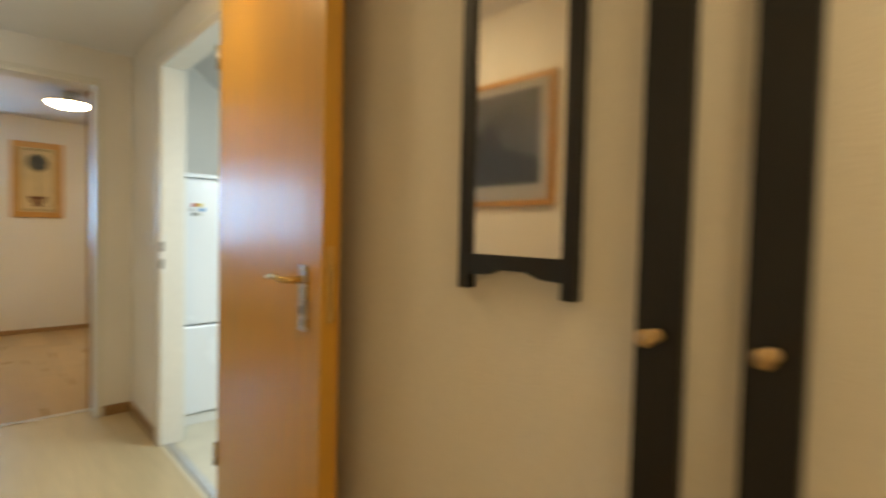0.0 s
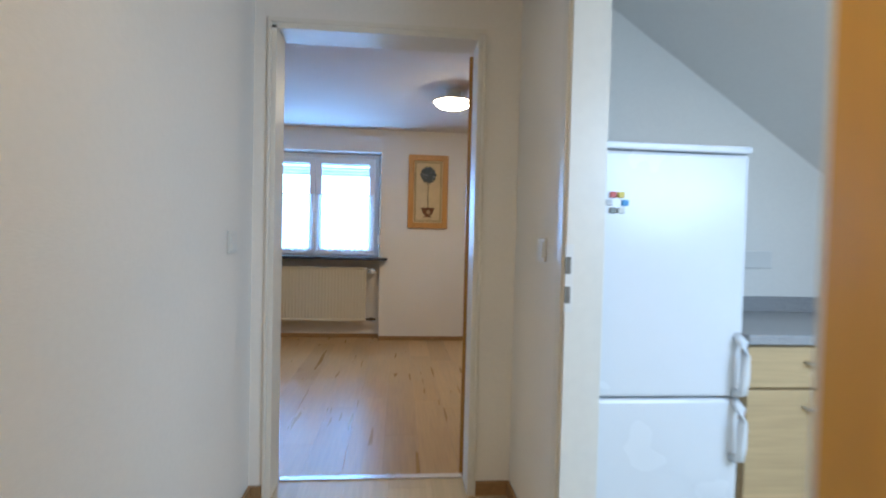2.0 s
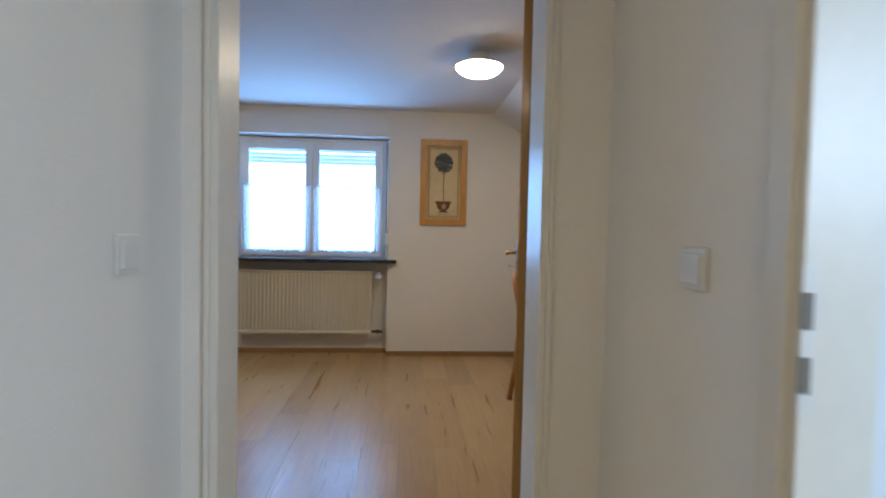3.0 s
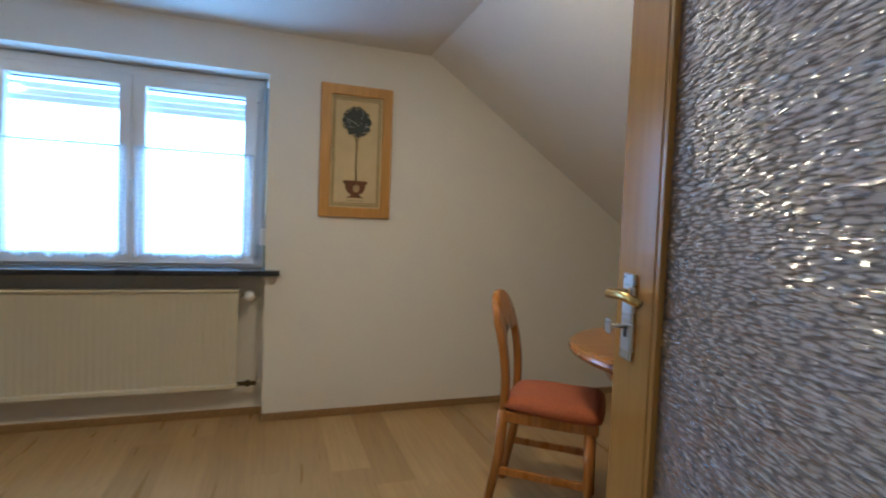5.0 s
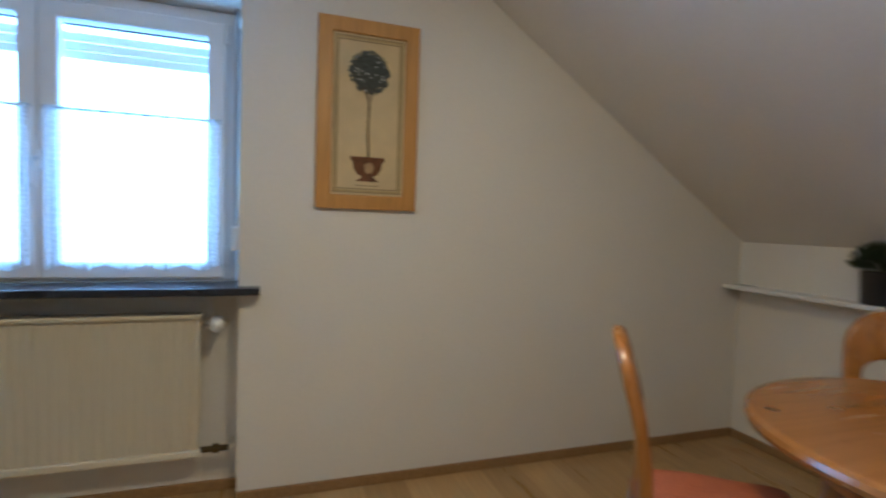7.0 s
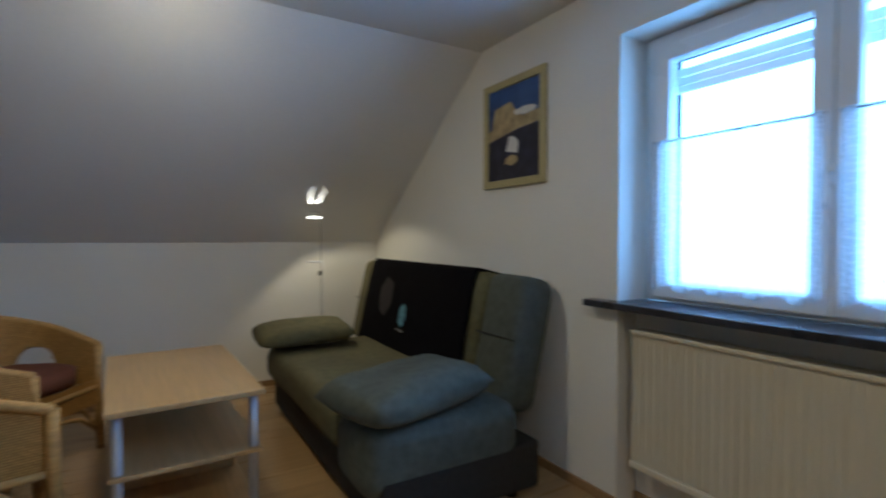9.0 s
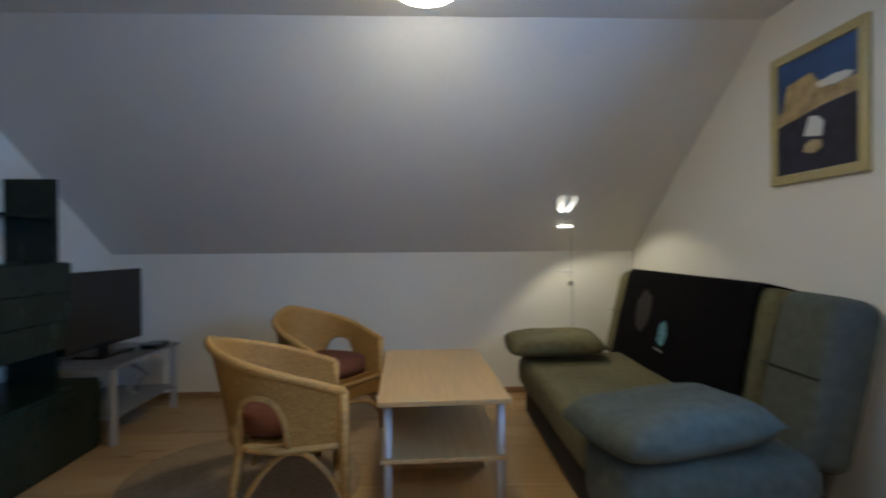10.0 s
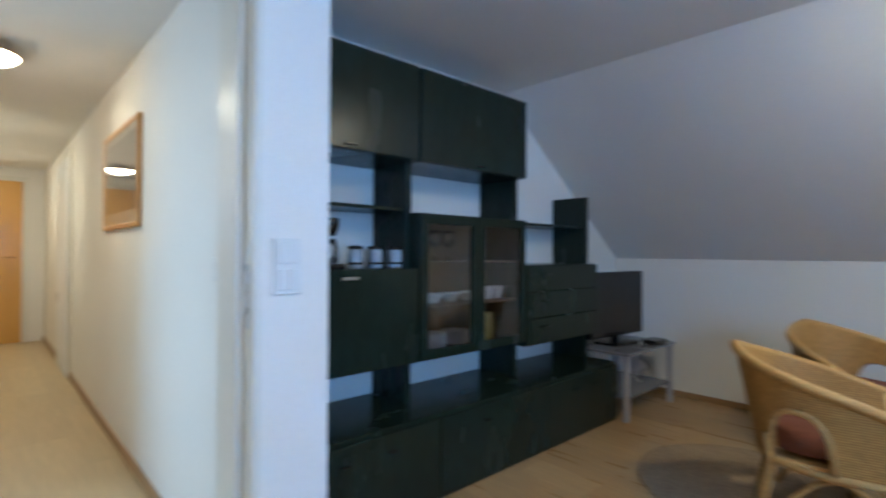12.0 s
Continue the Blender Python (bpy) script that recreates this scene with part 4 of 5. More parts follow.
def plant(x, y, z, s, pot, seed, label):
    p = thing("potted_plant", pose(x, y, z), label, "plant", "plants on the shelf")
    part("pot", lathe([(0.038 * s, 0), (0.040 * s, 0.002), (0.046 * s, 0.11 * s), (0.048 * s, 0.115 * s), (0.043 * s, 0.115 * s), (0.040 * s, 0.10 * s), (0.005, 0.10 * s)], 24), pot, p, smooth=True)
    rnd = random.Random(seed)
    bm = bmesh.new()
    for i in range(520):
        a, e = rnd.uniform(0, 6.283), rnd.uniform(-0.1, 1.45)
        r = 0.085 * s * rnd.uniform(0.5, 1.0)
        base = Vector((0.02 * s * math.cos(a), 0.02 * s * math.sin(a), 0.105 * s))
        tip = Vector((r * math.cos(a) * math.cos(e), r * math.sin(a) * math.cos(e), 0.135 * s + r * 0.95 * math.sin(e)))
        c = tip
        d = (tip - base).normalized()
        q = d.to_track_quat("Y", "Z").to_matrix().to_4x4() @ Matrix.Rotation(rnd.uniform(0, 6.28), 4, "Y")
        L = 0.017 * s * rnd.uniform(0.7, 1.3)
        vs = [bm.verts.new(c + q @ Vector(v)) for v in ((0, -L, 0), (0.0038 * s, 0, 0.001), (0, L, 0), (-0.0038 * s, 0, 0.001))]
        bm.faces.new(vs)
        if i % 9 == 0:
            merge(bm, tube([base, tip], 0.0009, 4))
    part("leaves", bm, LEAF, p, "fine dark green leaves")
    return p


plant(XE - 0.07, 2.60, 0.848, 1.25, POTD, 1, "small bushy green plant in a charcoal pot")
plant(XE - 0.068, 2.475, 0.848, 0.95, POTW, 2, "small bushy green plant in a pale pot")

# ---- sofa corner ----
sf = thing("sofa_bed", pose(-2.24, 2.27, 0), "olive upholstered sofa bed, one end tinted for window light", "sofa")
part("base", boxes((-0.97, 0.82, 0.06, 0.86, 0.03, 0.24), bev=0.02), DARKF, sf, "dark fabric base")
for x in (-0.86, 0.76):
    for y in (0.12, 0.74):
        part("foot", lathe([(0.03, 0.0), (0.03, 0.04)], 16, (x, y)), TVB, sf)


def soft_box(x0, x1, y0, y1, z0, z1, bev, seed, amp=0.008):
    bm = box(x0, x1, y0, y1, z0, z1, bev, 5)
    bmesh.ops.subdivide_edges(bm, edges=[e for e in bm.edges if e.calc_length() > 0.2], cuts=6, use_grid_fill=True)
    for v in bm.verts:
        v.co += Vector((0, 0, 1)) * amp * noise.noise(v.co * 3.1 + Vector((seed, 0, 0))) + Vector((0, 1, 0)) * amp * noise.noise(v.co * 2.7 + Vector((0, seed, 0)))
    return bm


part("seat", soft_box(-0.97, 0.46, 0.0, 0.76, 0.215, 0.425, 0.07, 1), OLIVE, sf, "olive microfibre seat", smooth=True)
part("seat_end", soft_box(0.465, 0.82, -0.005, 0.76, 0.15, 0.425, 0.08, 2), PETROL, sf, "seat end, tinted grey-green for window light", smooth=True)
lean = pose(0, 0.765, 0.36, -13)
bk = soft_box(-1.27, 0.42, -0.06, 0.15, 0.0, 0.60, 0.065, 3)
bmesh.ops.transform(bk, matrix=lean, verts=bk.verts[:])
part("backrest", bk, OLIVE, sf, "olive backrest", smooth=True)
bk = soft_box(0.424, 0.745, -0.06, 0.15, -0.02, 0.60, 0.065, 4)
bmesh.ops.transform(bk, matrix=lean, verts=bk.verts[:])
part("backrest_end", bk, PETROL, sf, "end of the backrest, tinted grey-green for window light", smooth=True)
a = cushion(0.50, 0.66, 0.17, 0.42, 5)
bmesh.ops.transform(a, matrix=pose(0.62, 0.27, 0.50, 3, -2, 12), verts=a.verts[:])
part("arm_cushion", a, PETROL, sf, "plump arm cushion, tinted grey-green for window light", smooth=True)
a = cushion(0.42, 0.64, 0.12, 0.42, 9)
bmesh.ops.transform(a, matrix=pose(-0.83, 0.22, 0.515, 2, 6, -4), verts=a.verts[:])
part("arm_cushion", a, OLIVE, sf, "flat olive arm cushion", smooth=True)
for (x0, x1), y, z in (((0.43, 0.738), -0.063, 0.30), ((-1.26, -1.03), -0.063, 0.30)):
    sm = tube([(x0 + (x1 - x0) * i / 8, y - 0.001, z) for i in range(9)], 0.0035, 6)
    bmesh.ops.transform(sm, matrix=lean, verts=sm.verts[:])
    part("seam", sm, DARKF, sf, "stitched seam", smooth=True)
settle(sf, 0.93)

th = bmesh.new()
g = {}
nx, nz = 40, 34
for i in range(nx + 1):
    for k in range(nz + 1):
        u, v = i / nx, k / nz
        x = -1.02 + 1.36 * u + 0.05 * v * (u - 0.3)
        s = 0.83 * v
        if s < 0.17:
            p = Vector((x, 0.155 - 0.02 - s, 0.606))
        else:
            p = Vector((x, -0.068 + 0.02 * math.exp(-(s - 0.17) * 30), 0.605 - (s - 0.17)))
        w = 0.006 * noise.noise(Vector((x * 4, s * 5, 1)))
        p.y -= abs(w) + 0.003
        p.z += 0.003 if s < 0.2 else 0
        q = lean @ p
        g[i, k] = th.verts.new(q)
for i in range(nx):
    for k in range(nz):
        th.faces.new((g[i, k], g[i, k + 1], g[i + 1, k + 1], g[i + 1, k]))
r = bmesh.ops.extrude_face_region(th, geom=th.faces[:])
for v in r["geom"]:
    if isinstance(v, bmesh.types.BMVert):
        v.co += Vector((0, -0.011, 0.005))
bmesh.ops.recalc_face_normals(th, faces=th.faces[:])
tw = thing("throw_blanket", pose(-2.24, 2.27, 0), "black plush throw with a pale blue motif over the sofa back", "blanket")
part("cloth", th, THROW, tw, smooth=True)


def on_back(outline, material, name, label, lift=0.024):
    bm = prism(outline, -0.068 - lift, -0.0675 - lift)
    bmesh.ops.transform(bm, matrix=lean, verts=bm.verts[:])
    return part(name, bm, material, tw, label)


on_back(blob(-0.37, 0.265, 0.052, 0.068, 16, 0.35, 3), mat("pale_blue_print", (0.10, 0.22, 0.27), 0.9, 0, 0.5, 60, bump=0.3), "motif", "pale blue woven motif")
on_back([(-0.425, 0.172), (-0.325, 0.164), (-0.325, 0.172), (-0.425, 0.181)], mat("grey_print", (0.22, 0.2, 0.19), 0.9, 0, 0.4, 60), "motif_line", "pale line under the motif")
on_back(blob(-0.66, 0.36, 0.10, 0.12, 18, 0.5, 6), mat("plum_print", (0.010, 0.006, 0.008), 0.9, 0, 0.6, 40), "motif_shade", "plum woven motif")
settle(tw, 0.93)

# corner lamp
LX, LY = -3.36, 2.655
fl = thing("floor_lamp", pose(LX, LY, 0), "slim floor lamp lit in the corner behind the sofa", "floor lamp")
part("base", lathe([(0.11, 0.0), (0.115, 0.006), (0.11, 0.016), (0.012, 0.022)], 32), STEEL, fl, smooth=True)
part("pole", tube([(-0.03, 0.055, 0.0), (-0.03, 0.055, 1.289)], 0.0017), TVB, fl, smooth=True)
part("tray", lathe([(0.055, 0.958), (0.058, 0.961), (0.055, 0.966), (0.02, 0.966)], 32), TUBE, fl, "steel tray disc", smooth=True)
# Slotted mask, added to cut the upward spot into two patches of light.
mk = bmesh.new()
for r in ((-0.03, -0.006, -0.03, 0.03), (0.015, 0.03, -0.03, 0.03), (-0.006, 0.015, -0.03, -0.0105), (-0.006, 0.015, 0.0105, 0.03), (-0.006, 0.015, -0.002, 0.002)):
    box(r[0], r[1], r[2], r[3], 1.316, 1.318, bm=mk)
part("slotted_cap", mk, TVB, fl, "small slotted mask added above the lamp head")
hdp = lathe([(0.058, 1.286), (0.060, 1.288), (0.058, 1.291), (0.01, 1.291)], 32)
part("head_plate", hdp, STEEL, fl, "steel disc of the lamp head")
part("bulb", lathe([(0.052, 1.272), (0.055, 1.276), (0.052, 1.281), (0.01, 1.281)], 24), glow("lit_reading_glass", (1.0, 0.86, 0.62), 6.0), fl, "lit lamp glass", smooth=True).visible_shadow = True
part("dimmer", tube([(-0.03, 0.05, 0.86), (-0.03, 0.05, 0.89)], 0.014, 14), TVB, fl, "small black dimmer on the pole", smooth=True)
part("second_pole", tube([(0.03, 0.055, 0.0), (0.03, 0.055, 0.962)], 0.0022), TUBE, fl, smooth=True)
settle(fl, 1.29)

# coffee table with lower shelf
ct = thing("coffee_table", pose(-2.285, 1.695, 0, 0, 0, 2.5), "beech coffee table with steel tube legs and lower shelf", "coffee table")
part("tabletop", boxes((-0.50, 0.50, -0.275, 0.275, 0.495, 0.515), bev=0.003), BEECHT, ct)
part("lower_shelf", boxes((-0.49, 0.49, -0.265, 0.265, 0.281, 0.298), bev=0.003), BEECHT, ct)
part("bottom_shelf", boxes((-0.49, 0.49, -0.265, 0.265, 0.045, 0.062), bev=0.003), BEECHT, ct)
part("centre_panel", boxes((-0.008, 0.008, -0.24, 0.24, 0.062, 0.281), bev=0.002), BEECHT, ct)
part("centre_panel", boxes((-0.30, -0.284, -0.24, 0.24, 0.298, 0.495), bev=0.002), BEECHT, ct)
for sx in (-1, 1):
    for sy in (-1, 1):
        part("leg", tube([(sx * 0.455, sy * 0.235, 0.0), (sx * 0.455, sy * 0.235, 0.496)], 0.018, 18), TUBE, ct, "silver tube leg", smooth=True)


settle(ct, 0.515)


def wicker_chair(m):
    """Tub chair of woven cane, facing +x, with an arched hole in each flank."""
    c = thing("wicker_chair", m, "honey wicker tub chair with a brown seat cushion", "armchair", "wicker chairs")
    back, arm = 0.285 * math.pi / 2, 0.215
    end = back + arm

    def rim(u):
        q = abs(u) / end
        return 0.728 - 0.19 * q ** 1.15

    def pos(u, z, off=0.0):
        """Point of the shell: u runs along the horseshoe from the middle of the back."""
        h = (z - 0.33) / 0.4
        r = 0.27 + 0.03 * h + off
        q = min(abs(u), back) / back * math.pi / 2
        sg = 1 if u >= 0 else -1
        lean = 0.055 * h * max(0.0, math.cos(q)) ** 1.5
        return Vector((0.02 - r * math.cos(q) - lean + max(0.0, abs(u) - back), sg * r * math.sin(q), z))

    nf, nz2 = 76, 20
    hole, half = 0.315, 0.115

    def skin(off):
        bm = bmesh.new()
        uv = bm.loops.layers.uv.new("UVMap")
        g = {}
        for i in range(nf + 1):
            f = -end + 2 * end * i / nf
            for k in range(nz2 + 1):
                z = 0.32 + (rim(f) - 0.32) * k / nz2
                g[i, k] = (bm.verts.new(pos(f, z, off)), (f, z))
        for i in range(nf):
            f = -end + 2 * end * (i + 0.5) / nf
            for k in range(nz2):
                z = 0.32 + (rim(f) - 0.32) * (k + 0.5) / nz2
                du = (abs(f) - hole) / half
                if abs(du) < 1 and z < 0.35 + 0.185 * math.sqrt(max(0, 1 - abs(du) ** 2.6)):
                    continue
                q = [g[i, k], g[i + 1, k], g[i + 1, k + 1], g[i, k + 1]]
                face = bm.faces.new([v for v, _ in q])
                for lp, (_, t) in zip(face.loops, q):
                    lp[uv].uv = t
        bmesh.ops.delete(bm, geom=[v for v in bm.verts if not v.link_faces], context="VERTS")
        return bm

    sh = skin(0.0)
    inn = skin(-0.02)
    bmesh.ops.reverse_faces(inn, faces=inn.faces[:])
    merge(sh, inn)
    part("woven_shell", sh, CANE, c, smooth=True)
    us = [-end + 2 * end * i / 48 for i in range(49)]
    part("rim", tube([pos(u, rim(u), 0.0) for u in us], 0.019, 12), CANER, c, "wrapped cane rim", smooth=True)
    part("seat_rail", tube([pos(u, 0.325, -0.004) for u in us], 0.015, 8, None, True), CANEP, c, smooth=True)
    front = pos(end, 0.33).x
    part("front_apron", boxes((front - 0.012, front + 0.004, -0.255, 0.255, 0.235, 0.365), bev=0.004), CANE, c, "woven front apron")
    for s in (-1, 1):
        pts = []
        for i in range(15):
            w = -1 + 2 * i / 14
            pts.append(pos(s * (hole + w * half), 0.335 + 0.20 * math.sqrt(max(0, 1 - abs(w) ** 2.6)), 0.004))
        part("arch_trim", tube(pts, 0.011, 8), CANEP, c, smooth=True)
        e, h = s * (end - 0.005), s * 0.19
        part("leg", tube([pos(e, rim(e)), pos(e, 0.33, 0.004), pos(e, 0.33, 0.004) + Vector((0.012, s * 0.008, -0.33))], 0.022, 12), CANEP, c, "wrapped front post", smooth=True)
        part("leg", tube([pos(h, 0.42, 0.004), pos(h, 0.32, 0.004), pos(h, 0.32, 0.004) + Vector((-0.06, s * 0.03, -0.32))], 0.018, 10), CANEP, c, smooth=True)
        fa, fb = pos(e, 0.12, 0.008), pos(h, 0.12, 0.02)
        mid = [fa.lerp(fb, t) + Vector((0, 0, 0.18 * math.sin(math.pi * t))) for t in [i / 12 for i in range(13)]]
        part("brace", tube(mid, 0.012, 8), CANEP, c, smooth=True)
    part("front_brace", tube([Vector((front, -0.262, 0.10)), Vector((front, -0.15, 0.19)), Vector((front, 0, 0.22)), Vector((front, 0.15, 0.19)), Vector((front, 0.262, 0.10))], 0.011, 8), CANEP, c, smooth=True)
    part("seat_base", boxes((-0.16, front - 0.014, -0.235, 0.235, 0.325, 0.345), bev=0.004), CANEP, c)
    cu = cushion(0.50, 0.50, 0.105, 0.28, 21)
    for v in cu.verts:
        k = max(1.0, math.hypot(v.co.x, v.co.y) / 0.245)
        v.co.x /= k
        v.co.y /= k
    bmesh.ops.translate(cu, verts=cu.verts[:], vec=(0.02, 0, 0.405))
    part("seat_cushion", cu, BROWN, c, "brown seat cushion", smooth=True)
    return c


wc = settle(wicker_chair(pose(-2.11, 1.00, 0, 0, 0, 104)), 0.728)
copy_thing(wc, pose(-2.98, 0.99, FZ, 0, 0, 54))

# rug
rg = bmesh.new()
vs = [rg.verts.new((0.62 * math.cos(2 * math.pi * i / 72) * (1 + 0.008 * noise.noise(Vector((i * 0.7, 3, 0)))), 0.55 * math.sin(2 * math.pi * i / 72), 0.009)) for i in range(72)]
f = rg.faces.new(vs)
r = bmesh.ops.extrude_face_region(rg, geom=[f])
for v in r["geom"]:
    if isinstance(v, bmesh.types.BMVert):
        v.co.z = 0.001
bmesh.ops.recalc_face_normals(rg, faces=rg.faces[:])
rug = thing("rug", pose(-2.36, 0.70, FZ, 0, 0, 60), "small round grey-brown rug under the wicker chair", "rug")
part("mat", rg, RUG, rug)

# television on its stand
tt = thing("tv_stand", pose(-3.17, -0.48, 0), "grey glass and steel television stand", "tv stand")
part("top", boxes((-0.42, 0.36, -0.26, 0.26, 0.415, 0.432), bev=0.003), mat("grey_glass_top", (0.20, 0.20, 0.22), 0.15, 0, 0.03, 20), tt)
part("shelf", boxes((-0.40, 0.34, -0.24, 0.24, 0.14, 0.152), bev=0.003), mat("grey_glass_top", (0.20, 0.20, 0.22), 0.15, 0, 0.03, 20), tt)
for x in (-0.39, 0.33):
    for y in (-0.23, 0.23):
        part("leg", boxes((x - 0.018, x + 0.018, y - 0.018, y + 0.018, 0, 0.415), bev=0.004), TUBE, tt, "grey steel leg")
settle(tt, 0.432)
tv = thing("television", pose(-3.17, -0.50, 0.432, 0, 0, 176), "black flat-screen television switched off", "television")
part("foot", boxes((-0.16, 0.16, -0.10, 0.10, 0.0, 0.018), bev=0.006), TVB, tv)
part("neck", boxes((-0.04, 0.04, 0.0, 0.03, 0.015, 0.10), bev=0.004), TVB, tv)
part("housing", boxes((-0.36, 0.36, -0.018, 0.035, 0.06, 0.56), bev=0.008), TVB, tv)
part("screen", boxes((-0.342, 0.342, -0.0195, -0.0178, 0.085, 0.54)), SCREEN, tv, "dark glossy screen")
rcv = thing("set_top_box", pose(-3.40, -0.30, 0.432), "small black set-top box on the stand", "receiver")
part("case", boxes((-0.09, 0.09, -0.06, 0.06, 0.004, 0.032), bev=0.004), TVB, rcv)
random.seed(5)
for k in range(3):
    pts = [(-3.28 + 0.04 * k + 0.05 * math.sin(i * 1.1 + k), -0.34 + 0.03 * math.cos(i * 1.7 + k), 0.152 + 0.004 + (0.26 - 0.04 * i if i < 6 else 0.006)) for i in range(9)]
    tagged(part("cable", tube(pts, 0.004, 6), mat("pale_cable", (0.35, 0.34, 0.33), 0.5) if k else TVB, smooth=True), "loose cable under the television stand", "cable", "cables")

# ---- wall unit ----
wu = thing("wall_unit", pose(0, YS, 0), "dark green modular wall unit with hanging cabinets", "wall unit")
UX = (-0.29, -1.105, -1.965, -2.80)
for k, x in enumerate(UX):
    part("upright", boxes((x - 0.017, x + 0.017, 0.004, 0.295, 0.365, 1.55 if k == 3 else 1.70), bev=0.002), GREEN, wu)
bs = part("base_cabinet", boxes((-2.84, -0.27, 0.004, 0.505, FZ, 0.365), bev=0.003), GREEN, wu)
for i in range(3):
    x1 = -0.275 - 0.856 * i
    f = part("base_front", boxes((x1 - 0.850, x1, 0.503, 0.523, FZ + 0.03, 0.345), bev=0.003), GREEN, bs)
    for dx in (0.30, 0.54):
        part("handle", boxes((x1 - dx - 0.04, x1 - dx, 0.523, 0.536, 0.262, 0.272), bev=0.002), TVB, f, "small black handle")
for k in range(2):
    x0, x1 = UX[k + 1] + 0.006, UX[k] - 0.006
    cb = part("upper_cabinet", boxes((x0, x1, 0.004, 0.365, 1.589, 2.06), bev=0.003), GREEN, wu)
    fd2 = part("cabinet_flap", boxes((x0 + 0.002, x1 - 0.002, 0.365, 0.384, 1.592, 2.057), bev=0.0025), GREEN, cb)
    part("handle", boxes(((x0 + x1) / 2 - 0.03, (x0 + x1) / 2 + 0.03, 0.384, 0.396, 1.606, 1.616), bev=0.002), TVB, fd2, "small black handle")
x0, x1 = UX[1] + 0.004, UX[0] - 0.004
fc = part("flap_cabinet", boxes((x0, x1, 0.004, 0.366, 0.588, 1.058), bev=0.003), GREEN, wu)
fp = part("flap", boxes((x0 + 0.002, x1 - 0.002, 0.366, 0.385, 0.591, 1.055), bev=0.003), GREEN, fc)
part("handle", boxes((x0 + 0.36, x0 + 0.44, 0.385, 0.40, 1.012, 1.024), bev=0.003), STEEL, fp, "steel pull handle")
part("shelf", boxes((UX[1] + 0.017, UX[0] - 0.017, 0.004, 0.27, 1.345, 1.363), bev=0.002), GREEN, wu)
part("shelf", boxes((UX[3] + 0.017, UX[2] - 0.017, 0.004, 0.27, 1.315, 1.333), bev=0.002), GREEN, wu)
x0, x1 = UX[2] + 0.006, UX[1] - 0.006
gc = part("glass_cabinet", boxes((x0, x0 + 0.018, 0.004, 0.362, 0.588, 1.335), (x1 - 0.018, x1, 0.004, 0.362, 0.588, 1.335), (x0 + 0.018, x1 - 0.018, 0.004, 0.362, 0.588, 0.606), (x0 + 0.018, x1 - 0.018, 0.004, 0.362, 1.317, 1.335), (x0 + 0.018, x1 - 0.018, 0.004, 0.012, 0.606, 1.317)), GREEN, wu)
inn = wood("cabinet_lining", (0.24, 0.17, 0.10), 0.5, 2, 0.05, 0.15)
part("lining", boxes((x0 + 0.019, x1 - 0.019, 0.0125, 0.016, 0.607, 1.316)), inn, gc, "brown wooden lining")
for z in (0.845, 1.08):
    part("glass_shelf", boxes((x0 + 0.02, x1 - 0.02, 0.018, 0.33, z, z + 0.006)), inn, gc, "thin shelf")
xm = (x0 + x1) / 2
for q0, q1 in ((x0 + 0.002, xm - 0.0015), (xm + 0.0015, x1 - 0.002)):
    dr = part("glass_door", ring_frame(q0, q1, 0.591, 1.332, 0.052, 0.363, 0.384, 0.003), GREEN, gc)
    part("pane", boxes((q0 + 0.05, q1 - 0.05, 0.371, 0.375, 0.64, 1.283)), GLASSM, dr, "clear glass pane")
x0, x1 = UX[3] + 0.006, UX[2] - 0.006
dc = part("drawer_cabinet", boxes((x0, x1, 0.004, 0.366, 0.555, 1.06), bev=0.003), GREEN, wu)
for i in range(3):
    z0 = 0.560 + 0.166 * i
    f = part("drawer", boxes((x0 + 0.002, x1 - 0.002, 0.366, 0.385, z0, z0 + 0.162), bev=0.003), GREEN, dc)
    part("handle", boxes((xc := (x0 + x1) / 2 + 0.18, xc + 0.07, 0.385, 0.40, z0 + 0.10, z0 + 0.112), bev=0.003), TVB, f, "small black handle")

# crockery behind the glass and jars on the flap cabinet
def crock(name, profile, x, y, z, material, label, category, group=""):
    o = tagged(part(name, lathe(profile, 24), material, smooth=True), label, category, group)
    o.matrix_world = pose(x, y, z)
    return o


for i, x in enumerate((-1.36, -1.545)):
    for j in range(7):
        crock("plate", [(0.045, 0), (0.05, 0.002), (0.085, 0.010), (0.088, 0.012), (0.05, 0.006), (0.01, 0.005)], x, YS + 0.18, 0.607 + 0.011 * j, WHITE, "white porcelain plate in a stack behind glass", "plate", "plate stack")
for i, x in enumerate((-1.37, -1.51, -1.65)):
    crock("bowl", [(0.03, 0), (0.034, 0.004), (0.062, 0.045), (0.066, 0.052), (0.060, 0.050), (0.03, 0.010), (0.004, 0.008)], x, YS + 0.18, 0.852, WHITE, "white porcelain bowl behind glass", "bowl", "bowls")
for i, x in enumerate((-1.27, -1.37, -1.47)):
    crock("wine_glass", [(0.03, 0), (0.03, 0.003), (0.005, 0.008), (0.004, 0.075), (0.03, 0.10), (0.034, 0.14), (0.028, 0.17), (0.026, 0.17), (0.031, 0.14), (0.002, 0.085)], x, YS + 0.2, 1.087, GLASSM, "clear wine glass on the upper shelf", "glass", "wine glasses")
for x in (-1.80, -1.90):
    crock("cup", [(0.025, 0), (0.03, 0.003), (0.042, 0.06), (0.044, 0.075), (0.041, 0.075), (0.028, 0.01), (0.004, 0.008)], x, YS + 0.2, 0.852, WHITE, "white cup behind glass", "cup", "cups")
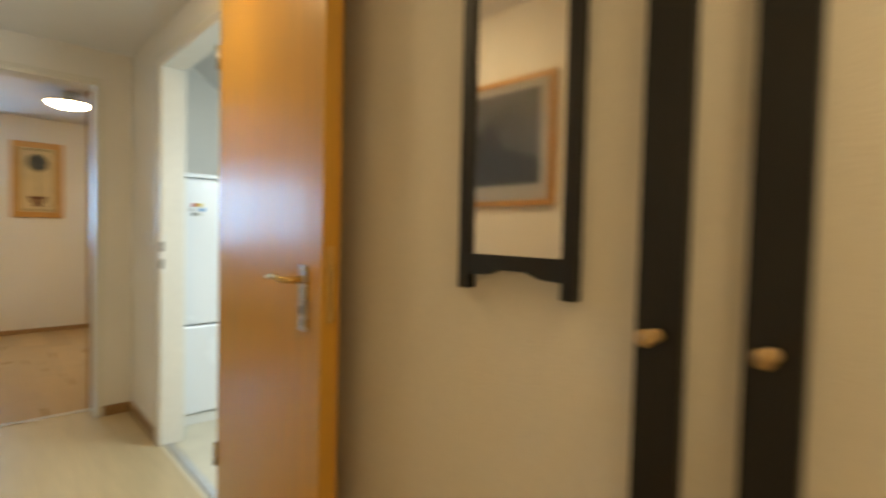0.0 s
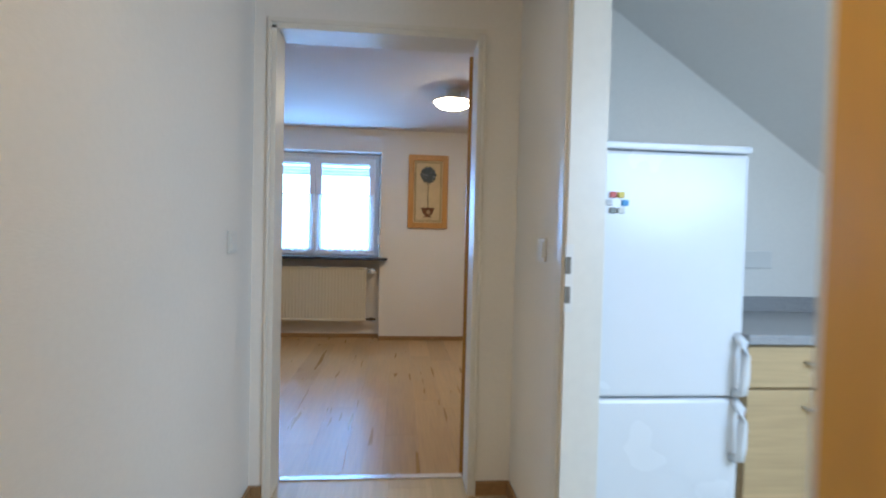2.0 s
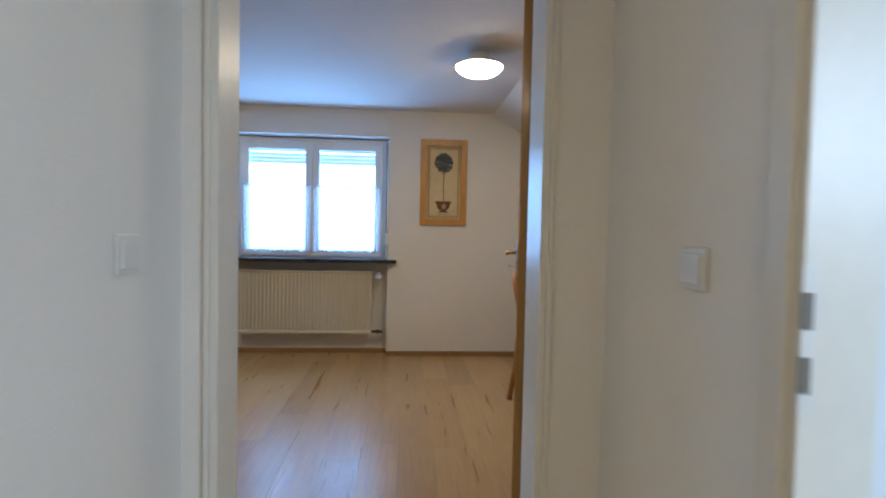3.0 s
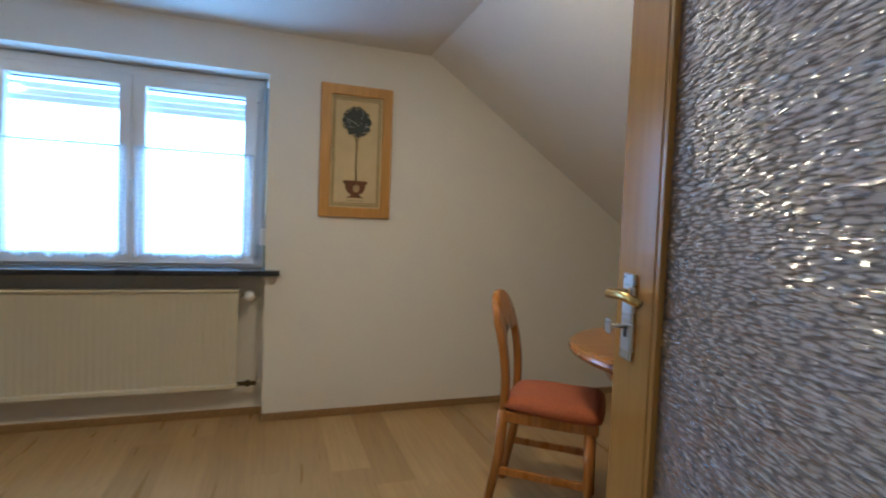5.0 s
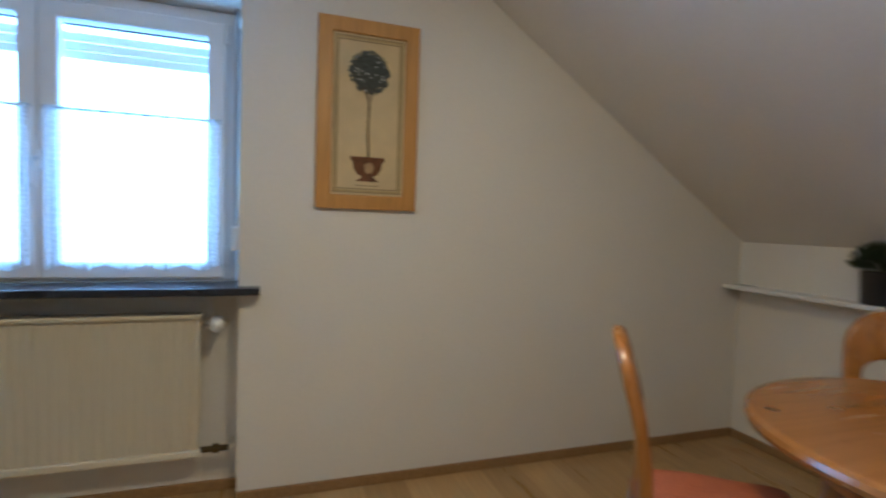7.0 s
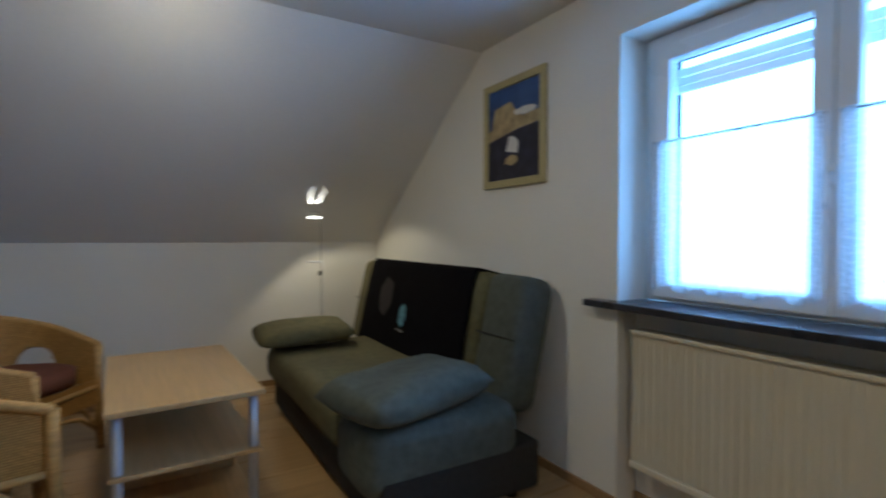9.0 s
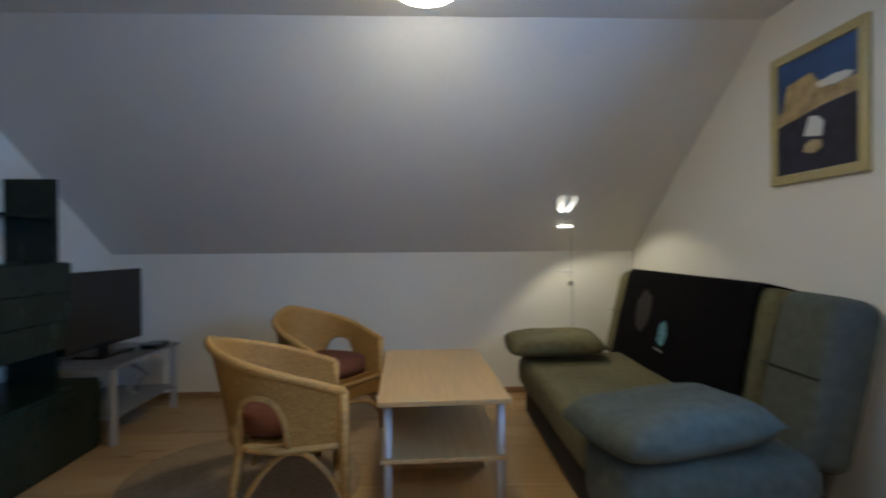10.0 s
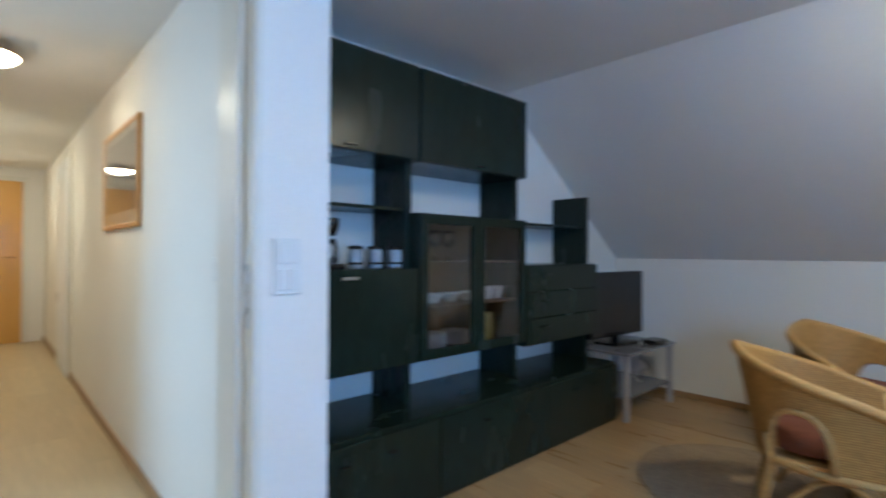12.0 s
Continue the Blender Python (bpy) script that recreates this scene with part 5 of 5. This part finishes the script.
crock("jug", [(0.04, 0), (0.045, 0.003), (0.05, 0.09), (0.04, 0.14), (0.044, 0.16), (0.04, 0.16), (0.036, 0.14), (0.004, 0.12)], -1.80, YS + 0.2, 0.607, mat("mustard_glaze", (0.42, 0.33, 0.10), 0.35), "mustard glazed jug behind glass", "jug")
for i, x in enumerate((-0.80, -0.91, -1.03)):
    jr = thing("storage_jar", pose(x, YS + 0.275, 1.058), "glass storage jar with a dark lid on the cabinet", "jar", "storage jars")
    s = 1.0
    part("jar_body", lathe([(0.034 * s, 0), (0.037 * s, 0.004), (0.037 * s, 0.082 * s), (0.032 * s, 0.09 * s), (0.004, 0.09 * s)], 24), mat("jar_pale", (0.30, 0.34, 0.38), 0.15, 0, 0.1, 20), jr, smooth=True)
    part("lid", lathe([(0.034 * s, 0.09 * s), (0.036 * s, 0.092 * s), (0.036 * s, 0.105 * s), (0.004, 0.108 * s)], 24), TVB, jr, "dark lid", smooth=True)
    part("band", lathe([(0.0375 * s, 0.018), (0.038 * s, 0.019), (0.038 * s, 0.028), (0.0375 * s, 0.029)], 24), TVB, jr, "dark band")

cm = thing("coffee_maker", pose(-0.655, YS + 0.235, 1.058), "dark filter coffee maker with a glass jug on the cabinet", "coffee maker")
part("base", boxes((-0.075, 0.075, -0.10, 0.10, 0.0, 0.028), bev=0.006), TVB, cm)
part("tower", boxes((-0.07, 0.07, -0.10, -0.045, 0.028, 0.235), bev=0.010), TVB, cm)
part("filter_head", lathe([(0.040, 0.168), (0.052, 0.172), (0.068, 0.225), (0.070, 0.255), (0.064, 0.262), (0.005, 0.264)], 28, (0, 0.022)), TVB, cm, "dark filter holder", smooth=True)
jg = part("jug", lathe([(0.045, 0.030), (0.060, 0.036), (0.066, 0.075), (0.058, 0.118), (0.046, 0.142), (0.044, 0.142), (0.055, 0.117), (0.062, 0.076), (0.056, 0.040), (0.004, 0.036)], 28, (0, 0.030)), GLASSM, cm, "clear glass coffee jug", smooth=True)
part("jug_lid", lathe([(0.047, 0.142), (0.049, 0.146), (0.044, 0.156), (0.005, 0.158)], 24, (0, 0.030)), TVB, jg, "black lid", smooth=True)
part("jug_handle", tube([(0.0, 0.076, 0.138), (0.0, 0.115, 0.134), (0.0, 0.120, 0.085), (0.0, 0.094, 0.055)], 0.007, 8), TVB, jg, "black handle", smooth=True)

cm.scale = (0.88, 0.88, 0.88)

# ---- floors, plank by plank ----
def planks(name, x0, x1, y0, y1, material, label, seed, w=0.192, length=1.285, holes=(), z=0.0):
    fl2 = structure(name, boxes((x0, x1, y0, y1, z - 0.12, z - 0.012)), mat("laminate_core", (0.26, 0.16, 0.08), 0.8), label, "floor")
    rnd = random.Random(seed)
    cache = {}
    i = 0
    x = x0
    while x < x1 - 1e-4:
        xe = min(x + w, x1)
        y = y0 - rnd.uniform(0.0, length)
        while y < y1:
            a, b = max(y, y0), min(y + length, y1)
            if b - a > 0.03 and not any(h[0] < (x + xe) / 2 < h[1] and h[2] < (a + b) / 2 < h[3] for h in holes):
                key = (round(xe - x, 3), round(b - a, 3))
                if key not in cache:
                    bm = box(0.0002, xe - x - 0.0002, 0.0002, b - a - 0.0002, -0.012, 0.0)
                    top = [e for e in bm.edges if all(v.co.z > -0.001 for v in e.verts)]
                    bmesh.ops.bevel(bm, geom=top, offset=0.0005, segments=1, affect="EDGES")
                    me = bpy.data.meshes.new("plank")
                    bm.to_mesh(me)
                    bm.free()
                    me.materials.append(material)
                    cache[key] = me
                ob = new("plank", cache[key])
                ob.location = (x, a, z)
                ob.parent = fl2
            y += length
        x = xe
    return fl2


planks("floor", XW, XE, 0.117, YN + 0.13, FLOOR, "warm oak laminate floor of the living room", 11, z=FZ)
planks("floor_alcove", XW, -0.25, YS, 0.117, FLOOR, "warm oak laminate floor under the wall unit", 12, z=FZ)
planks("floor_hall", HW, HE, HS, 0.117, HFLOOR, "pale beech laminate floor of the hall", 13)
structure("floor_kitchen", boxes((HE, XE, -3.45, 0.117, -0.12, -0.001)), TILE, "pale vinyl kitchen floor", "floor")
